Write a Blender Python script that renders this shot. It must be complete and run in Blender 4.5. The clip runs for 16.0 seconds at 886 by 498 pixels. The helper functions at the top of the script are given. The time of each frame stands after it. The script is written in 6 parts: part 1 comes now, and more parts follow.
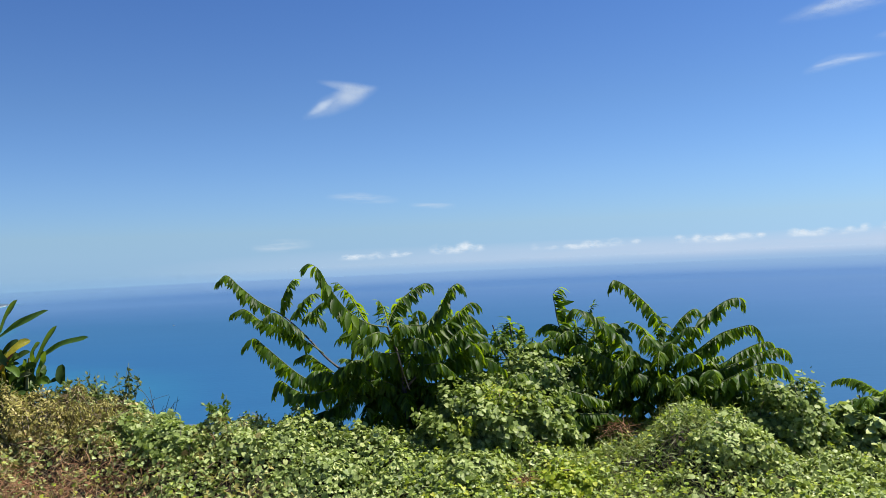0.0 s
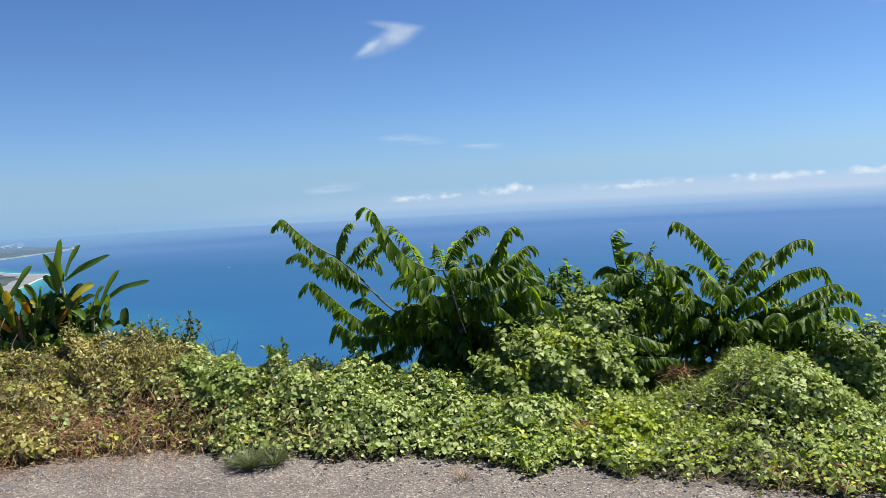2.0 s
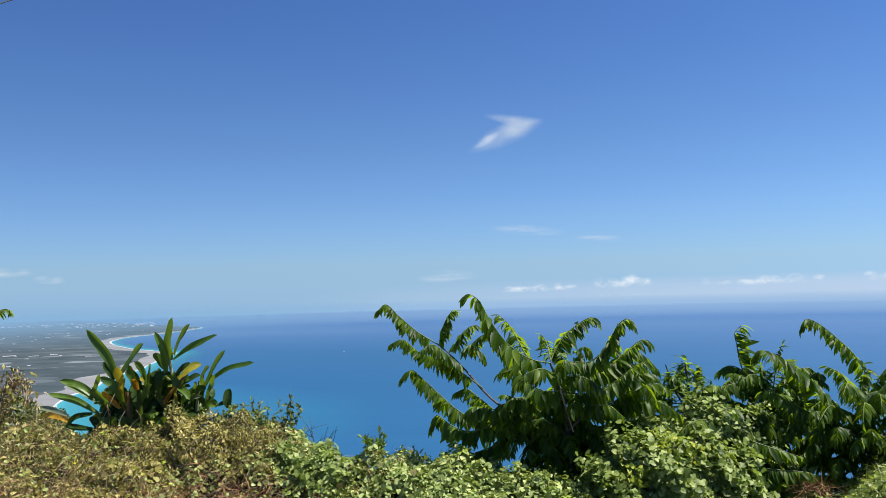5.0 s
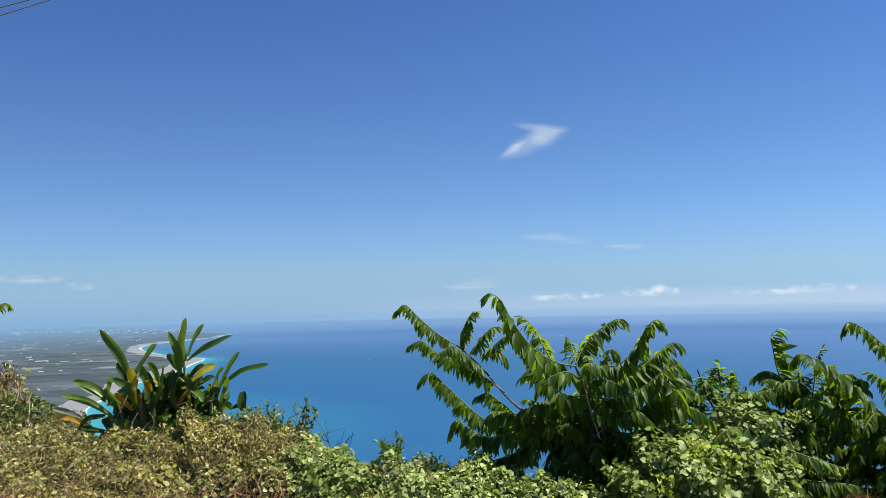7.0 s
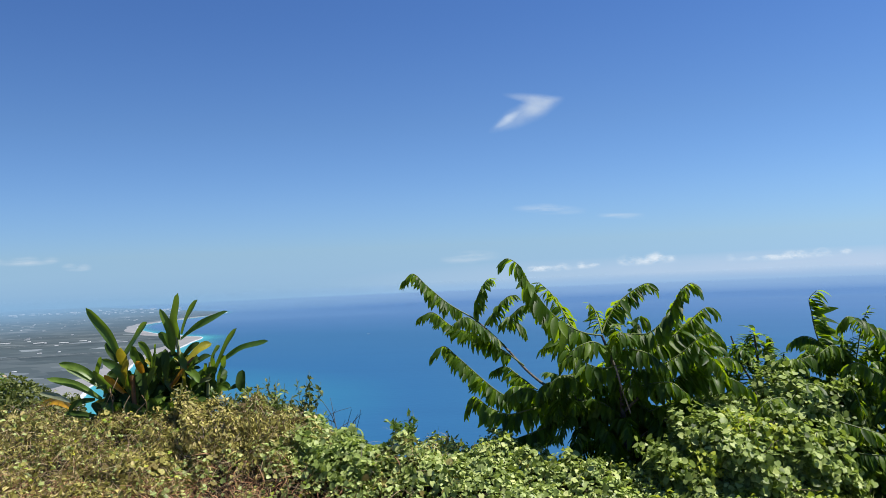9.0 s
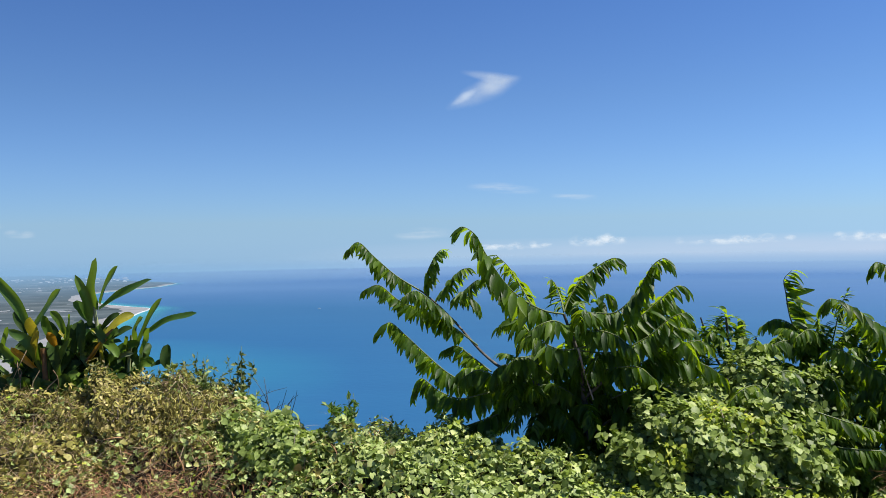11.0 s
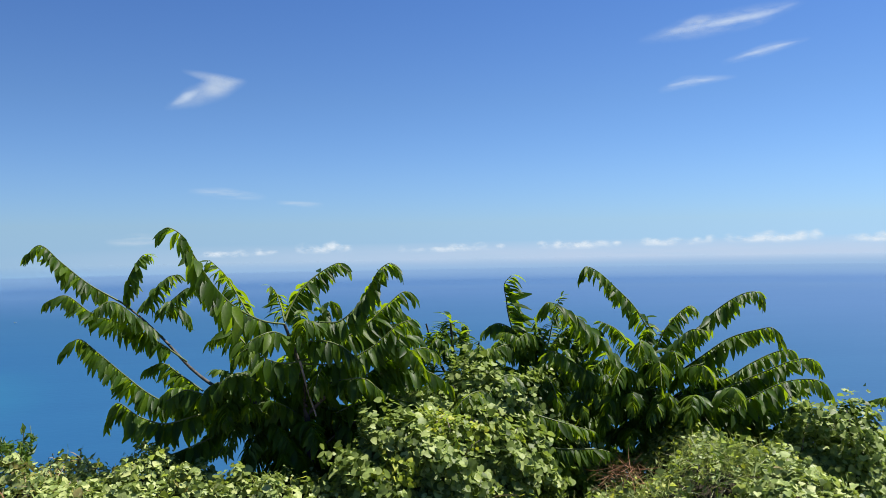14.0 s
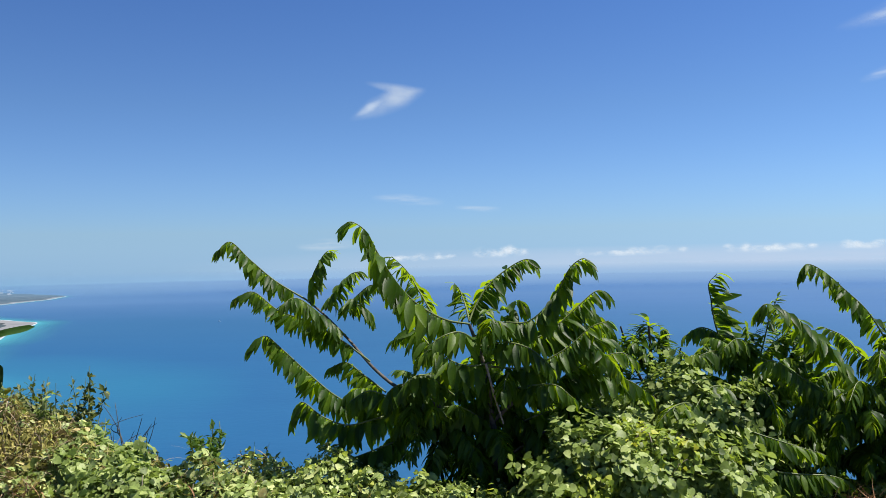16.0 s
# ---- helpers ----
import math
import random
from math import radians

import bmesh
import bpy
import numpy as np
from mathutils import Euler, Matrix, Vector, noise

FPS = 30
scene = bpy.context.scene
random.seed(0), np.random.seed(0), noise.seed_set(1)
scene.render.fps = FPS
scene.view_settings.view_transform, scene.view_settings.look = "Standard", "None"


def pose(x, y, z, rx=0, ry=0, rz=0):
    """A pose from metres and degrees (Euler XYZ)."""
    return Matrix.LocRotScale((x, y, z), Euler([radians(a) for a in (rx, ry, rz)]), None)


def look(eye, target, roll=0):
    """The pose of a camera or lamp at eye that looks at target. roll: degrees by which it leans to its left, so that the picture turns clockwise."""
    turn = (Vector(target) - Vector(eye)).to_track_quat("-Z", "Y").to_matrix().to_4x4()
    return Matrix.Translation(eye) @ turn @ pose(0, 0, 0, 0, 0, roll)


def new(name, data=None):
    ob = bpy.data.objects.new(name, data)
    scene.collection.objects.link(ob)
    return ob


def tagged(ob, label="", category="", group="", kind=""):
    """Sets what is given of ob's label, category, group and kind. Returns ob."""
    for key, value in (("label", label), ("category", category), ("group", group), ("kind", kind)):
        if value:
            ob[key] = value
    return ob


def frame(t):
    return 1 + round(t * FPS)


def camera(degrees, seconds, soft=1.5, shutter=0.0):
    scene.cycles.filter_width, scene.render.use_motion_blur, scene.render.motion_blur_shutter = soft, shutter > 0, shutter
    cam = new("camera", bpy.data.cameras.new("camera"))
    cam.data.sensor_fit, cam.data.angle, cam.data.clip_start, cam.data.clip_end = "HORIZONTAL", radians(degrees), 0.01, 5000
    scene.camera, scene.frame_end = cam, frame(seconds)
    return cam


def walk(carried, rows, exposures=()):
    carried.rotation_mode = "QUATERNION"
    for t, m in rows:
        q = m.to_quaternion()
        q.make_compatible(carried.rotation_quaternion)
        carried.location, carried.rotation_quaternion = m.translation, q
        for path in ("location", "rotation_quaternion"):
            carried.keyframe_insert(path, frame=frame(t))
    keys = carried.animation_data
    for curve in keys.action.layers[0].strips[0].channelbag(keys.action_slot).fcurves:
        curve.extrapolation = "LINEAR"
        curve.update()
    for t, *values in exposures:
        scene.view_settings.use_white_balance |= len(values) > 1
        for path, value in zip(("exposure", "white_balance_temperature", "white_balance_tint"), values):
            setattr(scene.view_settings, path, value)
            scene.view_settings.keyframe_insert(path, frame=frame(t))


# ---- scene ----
cam = camera(56.7, 16.0, soft=0.6)
PATH = [
    (0, (-0.041, 0.020, 1.678), (-0.040, 2.020, 1.691), -2.5),
    (0.5, (-0.059, 0.021, 1.682), (-0.061, 2.021, 1.690), -2.5),
    (1, (-0.048, 0.056, 1.679), (-0.073, 2.055, 1.656), -2.5),
    (1.5, (-0.063, 0.072, 1.684), (-0.126, 2.070, 1.618), -2.8),
    (2, (-0.091, 0.098, 1.691), (-0.217, 2.090, 1.567), -3.0),
    (2.5, (-0.099, 0.122, 1.705), (-0.317, 2.105, 1.576), -3.4),
    (3, (-0.088, 0.193, 1.688), (-0.415, 2.165, 1.617), -3.6),
    (3.5, (-0.088, 0.252, 1.676), (-0.483, 2.212, 1.652), -3.4),
    (4, (-0.080, 0.285, 1.678), (-0.488, 2.243, 1.700), -3.0),
    (4.5, (-0.070, 0.312, 1.684), (-0.455, 2.273, 1.756), -2.6),
    (4.7, (-0.067, 0.328, 1.681), (-0.442, 2.291, 1.770), -1.9),
    (6.8, (-0.060, 0.575, 1.605), (-0.530, 2.515, 1.737), -1.0),
    (7, (-0.073, 0.612, 1.606), (-0.526, 2.556, 1.732), -1.2),
    (7.5, (-0.125, 0.700, 1.605), (-0.562, 2.649, 1.720), -2.2),
    (8, (-0.170, 0.795, 1.600), (-0.625, 2.740, 1.702), -2.6),
    (10.3, (-0.395, 1.440, 1.537), (-0.817, 3.395, 1.536), -2.1),
    (10.5, (-0.387, 1.491, 1.535), (-0.805, 3.447, 1.528), -2.0),
    (11, (-0.382, 1.590, 1.525), (-0.718, 3.562, 1.525), -1.1),
    (11.5, (-0.386, 1.665, 1.526), (-0.470, 3.663, 1.563), -1.4),
    (12, (-0.419, 1.743, 1.523), (-0.205, 3.730, 1.581), -1.2),
    (12.5, (-0.443, 1.784, 1.522), (-0.054, 3.745, 1.573), -1.2),
    (13, (-0.446, 1.828, 1.512), (-0.027, 3.783, 1.546), -1.1),
    (13.5, (-0.423, 1.886, 1.506), (-0.045, 3.850, 1.526), -0.6),
    (14, (-0.363, 1.954, 1.506), (-0.041, 3.927, 1.512), -1.0),
    (14.5, (-0.345, 2.017, 1.491), (-0.085, 4.000, 1.496), -1.2),
    (15, (-0.366, 2.117, 1.492), (-0.198, 4.110, 1.503), -1.5),
    (15.5, (-0.411, 2.218, 1.476), (-0.376, 4.218, 1.491), -1.6),
    (16, (-0.407, 2.303, 1.463), (-0.512, 4.300, 1.486), -1.1),
]
walk(cam, [(t, look(eye, target, roll)) for t, eye, target, roll in PATH], exposures=[(0.0, 0.88), (2.5, 0.9), (4.7, 0.9), (6.8, 0.885), (8.2, 0.87), (10.3, 0.90), (11.5, 0.905), (12.5, 0.88), (14.5, 0.87), (16.0, 0.885)])

# ---- light ----
SUN_AZ, SUN_EL = 84.0, 65.0          # degrees to the right of straight ahead, and above the level
world = bpy.data.worlds.new("world")
scene.world = world
world.use_nodes = True
wn, wl = world.node_tree.nodes, world.node_tree.links
sky = wn.new("ShaderNodeTexSky")
sky.sky_type, sky.sun_disc = "NISHITA", False
sky.sun_elevation, sky.sun_rotation = radians(SUN_EL), radians(SUN_AZ)
sky.altitude, sky.air_density, sky.dust_density, sky.ozone_density = 250, 1.0, 0.35, 2.5
wn["Background"].inputs["Strength"].default_value = 0.060
# clear maritime air: a deep blue overhead, paler and whiter towards the horizon
aim, part_z, air = wn.new("ShaderNodeTexCoord"), wn.new("ShaderNodeSeparateXYZ"), wn.new("ShaderNodeValToRGB")
wl.new(aim.outputs["Generated"], part_z.inputs[0])
wl.new(part_z.outputs[2], air.inputs[0])
# below the level the air keeps its horizon colour down to the sea's edge
floor_z, level = wn.new("ShaderNodeMath"), wn.new("ShaderNodeCombineXYZ")
floor_z.operation, floor_z.inputs[1].default_value = "MAXIMUM", 0.035
wl.new(part_z.outputs[2], floor_z.inputs[0])
for k in (0, 1):
    wl.new(part_z.outputs[k], level.inputs[k])
wl.new(floor_z.outputs[0], level.inputs[2])
wl.new(level.outputs[0], sky.inputs["Vector"])
AIR = ((0.0, (0.551, 0.78, 1.245)), (0.04, (0.55, 0.79, 1.23)), (0.09, (0.56, 0.785, 1.18)), (0.18, (0.53, 0.75, 1.09)), (0.30, (0.47, 0.705, 1.10)), (1.0, (0.37, 0.645, 1.2)))
for k, (at, colour) in enumerate(AIR):
    stop = air.color_ramp.elements[0] if k == 0 else air.color_ramp.elements.new(at) if k < 5 else air.color_ramp.elements[-1]
    stop.position, stop.color = at, (*colour, 1)
clear = wn.new("ShaderNodeMix")
clear.data_type, clear.blend_type = "RGBA", "MULTIPLY"
clear.inputs[0].default_value = 1.0
wl.new(sky.outputs["Color"], clear.inputs[6])
wl.new(air.outputs[0], clear.inputs[7])
tilt, sunward = wn.new("ShaderNodeMath"), wn.new("ShaderNodeVectorMath")
tilt.operation, sunward.operation = "MULTIPLY_ADD", "SCALE"
tilt.inputs[1].default_value, tilt.inputs[2].default_value = 0.15, 0.99
wl.new(part_z.outputs[0], tilt.inputs[0])
wl.new(clear.outputs[2], sunward.inputs[0])
wl.new(tilt.outputs[0], sunward.inputs["Scale"])
wl.new(sunward.outputs[0], wn["Background"].inputs["Color"])

sun = new("sun", bpy.data.lights.new("sun", "SUN"))
sun.data.energy, sun.data.angle, sun.data.color = 5.0, radians(0.53), (1.0, 0.95, 0.87)
sun_dir = Vector((math.sin(radians(SUN_AZ)) * math.cos(radians(SUN_EL)), math.cos(radians(SUN_AZ)) * math.cos(radians(SUN_EL)), math.sin(radians(SUN_EL))))
sun.matrix_world = look(sun_dir * 50, (0, 0, 0))


# ---- materials ----
def material(name):
    m = bpy.data.materials.new(name)
    m.use_nodes = True
    n, l = m.node_tree.nodes, m.node_tree.links
    return m, n, l, n["Principled BSDF"]


def ramp_node(n, stops):
    r = n.new("ShaderNodeValToRGB")
    e = r.color_ramp.elements
    e[0].position, e[0].color = stops[0][0], (*stops[0][1], 1)
    e[1].position, e[1].color = stops[-1][0], (*stops[-1][1], 1)
    for p, c in stops[1:-1]:
        e.new(p).color = (*c, 1)
    return r


def mix_rgb(n, l, fac, a, b, mode="MIX"):
    x = n.new("ShaderNodeMix")
    x.data_type, x.blend_type = "RGBA", mode
    for sock, v in ((x.inputs[0], fac), (x.inputs[6], a), (x.inputs[7], b)):
        if hasattr(v, "is_output"):
            l.new(v, sock)
        elif isinstance(v, tuple):
            sock.default_value = (*v, 1)
        else:
            sock.default_value = v
    return x.outputs[2]


def noise_node(n, l, scale, detail=4, coord=None, rough=0.55):
    t = n.new("ShaderNodeTexNoise")
    t.inputs["Scale"].default_value, t.inputs["Detail"].default_value, t.inputs["Roughness"].default_value = scale, detail, rough
    if coord is None:
        g = n.new("ShaderNodeNewGeometry")
        coord = g.outputs["Position"]
    l.new(coord, t.inputs["Vector"])
    return t.outputs["Fac"]


def leaf_material(name, stops, through_colour, rough=0.38, glow=0.35, sheen=0.5, mottle=60):
    """A leaf: each one takes its own shade out of the stops; light shines through it."""
    m, n, l, p = material(name)
    geo, info = n.new("ShaderNodeNewGeometry"), n.new("ShaderNodeObjectInfo")
    add, frac = n.new("ShaderNodeMath"), n.new("ShaderNodeMath")
    frac.operation = "FRACT"
    l.new(geo.outputs["Random Per Island"], add.inputs[0])
    l.new(info.outputs["Random"], add.inputs[1])
    l.new(add.outputs[0], frac.inputs[0])
    r = ramp_node(n, stops)
    l.new(frac.outputs[0], r.inputs[0])
    spots = ramp_node(n, ((0.35, (0.72, 0.72, 0.70)), (0.7, (1.12, 1.1, 1.05))))
    l.new(noise_node(n, l, mottle, 5), spots.inputs[0])
    col = mix_rgb(n, l, 1.0, r.outputs[0], spots.outputs[0], "MULTIPLY")
    l.new(col, p.inputs["Base Color"])
    p.inputs["Roughness"].default_value, p.inputs["Specular IOR Level"].default_value = rough, sheen
    tr, mix = n.new("ShaderNodeBsdfTranslucent"), n.new("ShaderNodeMixShader")
    tcol = mix_rgb(n, l, 0.6, col, through_colour)
    l.new(tcol, tr.inputs["Color"])
    mix.inputs[0].default_value = glow
    l.new(p.outputs[0], mix.inputs[1])
    l.new(tr.outputs[0], mix.inputs[2])
    l.new(mix.outputs[0], n["Material Output"].inputs["Surface"])
    bump = n.new("ShaderNodeBump")
    bump.inputs["Strength"].default_value, bump.inputs["Distance"].default_value = 0.25, 0.004
    l.new(noise_node(n, l, 130, 3), bump.inputs["Height"])
    l.new(bump.outputs[0], p.inputs["Normal"])
    return m


M_FROND = leaf_material("leaf_pinnate", ((0.0, (0.016, 0.042, 0.006)), (0.45, (0.036, 0.080, 0.010)), (0.8, (0.066, 0.126, 0.014)), (1.0, (0.12, 0.19, 0.018))), (0.48, 0.68, 0.008), 0.44, 0.48, 0.22)
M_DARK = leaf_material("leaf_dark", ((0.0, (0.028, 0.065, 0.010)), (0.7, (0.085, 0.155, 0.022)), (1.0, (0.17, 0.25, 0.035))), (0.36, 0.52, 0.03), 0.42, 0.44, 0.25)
M_CREEPER = leaf_material("leaf_creeper", ((0.0, (0.025, 0.05, 0.008)), (0.28, (0.12, 0.17, 0.03)), (0.62, (0.26, 0.34, 0.095)), (1.0, (0.42, 0.49, 0.165))), (0.40, 0.54, 0.07), 0.48, 0.36, 0.28)
M_OLIVE = leaf_material("leaf_olive", ((0.0, (0.045, 0.065, 0.016)), (0.7, (0.12, 0.145, 0.036)), (1.0, (0.23, 0.25, 0.075))), (0.22, 0.28, 0.03), 0.5, 0.3, 0.25)
M_VINE = leaf_material("leaf_vine", ((0.0, (0.055, 0.090, 0.020)), (0.2, (0.15, 0.205, 0.048)), (0.5, (0.285, 0.37, 0.115)), (0.85, (0.43, 0.505, 0.185)), (1.0, (0.54, 0.58, 0.23))), (0.44, 0.56, 0.07), 0.46, 0.28, 0.30)
M_LIME = leaf_material("leaf_lime", ((0.0, (0.13, 0.20, 0.02)), (0.6, (0.32, 0.42, 0.04)), (1.0, (0.54, 0.54, 0.06))), (0.5, 0.6, 0.04), 0.5, 0.35, 0.35)
M_DRY = leaf_material("leaf_dry", ((0.0, (0.06, 0.040, 0.014)), (0.3, (0.18, 0.15, 0.038)), (0.6, (0.24, 0.236, 0.048)), (0.85, (0.39, 0.345, 0.096)), (1.0, (0.52, 0.43, 0.19))), (0.45, 0.42, 0.1), 0.55, 0.20, 0.25)
M_STRAW = leaf_material("straw", ((0.0, (0.16, 0.10, 0.055)), (0.5, (0.30, 0.22, 0.12)), (1.0, (0.46, 0.36, 0.22))), (0.4, 0.3, 0.15), 0.65, 0.15, 0.3)
M_HUSK = leaf_material("shrivelled_leaf", ((0.0, (0.07, 0.048, 0.026)), (0.5, (0.20, 0.145, 0.08)), (0.8, (0.34, 0.26, 0.15)), (1.0, (0.56, 0.48, 0.34))), (0.3, 0.2, 0.1), 0.7, 0.15, 0.2)
M_RUST = leaf_material("dead_frond", ((0.0, (0.17, 0.075, 0.036)), (1.0, (0.43, 0.24, 0.13))), (0.3, 0.16, 0.08), 0.7, 0.15, 0.2)
M_GRASS = leaf_material("grass_blade", ((0.0, (0.07, 0.11, 0.02)), (0.6, (0.18, 0.24, 0.045)), (1.0, (0.36, 0.36, 0.10))), (0.4, 0.5, 0.08), 0.5, 0.32)
M_TUFT = leaf_material("tuft_blade", ((0.0, (0.04, 0.06, 0.025)), (0.6, (0.10, 0.13, 0.055)), (1.0, (0.22, 0.24, 0.11))), (0.25, 0.3, 0.1), 0.5, 0.25, 0.25)
M_STRAP = leaf_material("strap_leaf", ((0.0, (0.045, 0.10, 0.015)), (1.0, (0.12, 0.20, 0.028))), (0.30, 0.46, 0.02), 0.42, 0.34, 0.35, 18)
# darkened copy of the strap leaf, painting the shade among the leaves
M_STRAP_SHADED = leaf_material("strap_leaf_shaded", ((0.0, (0.020, 0.044, 0.008)), (1.0, (0.045, 0.085, 0.015))), (0.1, 0.2, 0.02), 0.55, 0.15, 0.15, 18)
M_STRAP_PALE = leaf_material("strap_leaf_pale", ((0.0, (0.16, 0.19, 0.11)), (1.0, (0.26, 0.28, 0.17))), (0.3, 0.36, 0.12), 0.45, 0.25, 0.35, 18)
M_STRAP_OLD = leaf_material("strap_leaf_orange", ((0.0, (0.50, 0.24, 0.015)), (1.0, (0.55, 0.30, 0.02))), (0.7, 0.35, 0.02), 0.45, 0.3, 0.4, 22)
M_STRAP_YELLOW = leaf_material("strap_leaf_yellow", ((0.0, (0.20, 0.22, 0.02)), (1.0, (0.34, 0.28, 0.02))), (0.6, 0.5, 0.03), 0.4, 0.3, 0.4, 22)
M_STRAP_BROWN = leaf_material("strap_leaf_brown", ((0.0, (0.16, 0.08, 0.04)), (1.0, (0.24, 0.13, 0.05))), (0.3, 0.15, 0.05), 0.6, 0.15, 0.3, 22)


def solid(name, a, b, scale, rough=0.85, bump_scale=None, bump_d=0.004, spec=0.3):
    m, n, l, p = material(name)
    r = ramp_node(n, ((0.3, a), (0.7, b)))
    l.new(noise_node(n, l, scale, 6), r.inputs[0])
    l.new(r.outputs[0], p.inputs["Base Color"])
    p.inputs["Roughness"].default_value, p.inputs["Specular IOR Level"].default_value = rough, spec
    if bump_scale:
        bump = n.new("ShaderNodeBump")
        bump.inputs["Strength"].default_value, bump.inputs["Distance"].default_value = 0.6, bump_d
        l.new(noise_node(n, l, bump_scale, 6), bump.inputs["Height"])
        l.new(bump.outputs[0], p.inputs["Normal"])
    return m


M_BARK = solid("bark", (0.045, 0.04, 0.034), (0.13, 0.115, 0.10), 40, 0.8, 90)
M_STEM = solid("green_stem", (0.16, 0.19, 0.08), (0.28, 0.30, 0.13), 30, 0.5)
M_RACHIS = solid("frond_stalk", (0.07, 0.095, 0.03), (0.15, 0.18, 0.06), 30, 0.45)
M_TWIG = solid("grey_twig", (0.18, 0.14, 0.11), (0.34, 0.28, 0.22), 50, 0.8)
M_SOIL = solid("slope_soil", (0.016, 0.015, 0.009), (0.040, 0.032, 0.018), 6, 0.95, 25, 0.02)
M_STONE = solid("road_chipping", (0.18, 0.165, 0.15), (0.42, 0.40, 0.37), 14, 0.85)
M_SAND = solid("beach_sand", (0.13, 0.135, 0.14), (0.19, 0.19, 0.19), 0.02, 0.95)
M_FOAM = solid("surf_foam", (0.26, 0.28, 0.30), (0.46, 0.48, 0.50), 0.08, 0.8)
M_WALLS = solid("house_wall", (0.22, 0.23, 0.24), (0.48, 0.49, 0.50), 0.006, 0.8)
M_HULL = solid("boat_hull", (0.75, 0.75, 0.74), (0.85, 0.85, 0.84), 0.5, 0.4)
# the hills' colour has the blue of distance haze mixed in
M_RIDGE = solid("far_ridge_hazed", (0.085, 0.125, 0.175), (0.11, 0.155, 0.205), 0.004, 0.95)
M_CABLE = solid("cable_sheath", (0.02, 0.02, 0.02), (0.04, 0.04, 0.04), 20, 0.6)

# worn asphalt with pale chippings and dusty soil along its edge
M_ROAD, n, l, p = material("worn_asphalt")
base = ramp_node(n, ((0.3, (0.102, 0.088, 0.075)), (0.7, (0.178, 0.155, 0.132))))
l.new(noise_node(n, l, 2.2, 7), base.inputs[0])
vor = n.new("ShaderNodeTexVoronoi")
vor.inputs["Scale"].default_value = 90
g = n.new("ShaderNodeNewGeometry")
l.new(g.outputs["Position"], vor.inputs["Vector"])
chips = ramp_node(n, ((0.0, (0.42, 0.42, 0.42)), (0.5, (0.9, 0.88, 0.86)), (0.86, (1.1, 1.05, 1.0)), (0.93, (2.0, 1.95, 1.9))))
sep = n.new("ShaderNodeSeparateColor")
l.new(vor.outputs["Color"], sep.inputs[0])
l.new(sep.outputs[0], chips.inputs[0])
l.new(mix_rgb(n, l, 1.0, base.outputs[0], chips.outputs[0], "MULTIPLY"), p.inputs["Base Color"])
p.inputs["Roughness"].default_value = 0.9
bump = n.new("ShaderNodeBump")
bump.inputs["Strength"].default_value, bump.inputs["Distance"].default_value = 0.8, 0.006
l.new(vor.outputs["Distance"], bump.inputs["Height"])
l.new(bump.outputs[0], p.inputs["Normal"])

M_RED = solid("red_soil", (0.20, 0.115, 0.07), (0.34, 0.20, 0.13), 5, 0.95, 30, 0.012)

# sea: turquoise over the near shelf, deep blue offshore, with wind streaks
M_SEA, n, l, p = material("sea_water")
g = n.new("ShaderNodeNewGeometry")
away = n.new("ShaderNodeVectorMath")
away.operation = "DISTANCE"
away.inputs[1].default_value = (-560, 560, -100)
l.new(g.outputs["Position"], away.inputs[0])
warp = n.new("ShaderNodeMath")
warp.operation = "MULTIPLY_ADD"
l.new(noise_node(n, l, 0.0022, 5), warp.inputs[0])
warp.inputs[1].default_value = 400
l.new(away.outputs["Value"], warp.inputs[2])
depth = n.new("ShaderNodeMapRange")
depth.inputs["From Min"].default_value, depth.inputs["From Max"].default_value = 200, 3800
l.new(warp.outputs[0], depth.inputs["Value"])
deep = ramp_node(n, ((0.0, (0.03, 0.22, 0.27)), (0.06, (0.013, 0.098, 0.175)), (0.10, (0.011, 0.070, 0.157)), (0.22, (0.016, 0.074, 0.155)), (0.45, (0.042, 0.100, 0.20)), (1.0, (0.050, 0.110, 0.215))))
l.new(depth.outputs[0], deep.inputs[0])
streak = n.new("ShaderNodeMapping")
streak.inputs["Scale"].default_value = (1.0, 4.0, 1.0)
l.new(g.outputs["Position"], streak.inputs["Vector"])
wind = ramp_node(n, ((0.3, (0.93, 0.95, 0.97)), (0.7, (1.06, 1.05, 1.03))))
l.new(noise_node(n, l, 0.006, 6, streak.outputs[0]), wind.inputs[0])
l.new(mix_rgb(n, l, 1.0, deep.outputs[0], wind.outputs[0], "MULTIPLY"), p.inputs["Base Color"])
p.inputs["Roughness"].default_value, p.inputs["Specular IOR Level"].default_value = 0.42, 0.25
bump = n.new("ShaderNodeBump")
bump.inputs["Strength"].default_value, bump.inputs["Distance"].default_value = 0.3, 0.5
l.new(noise_node(n, l, 0.12, 5), bump.inputs["Height"])
l.new(bump.outputs[0], p.inputs["Normal"])

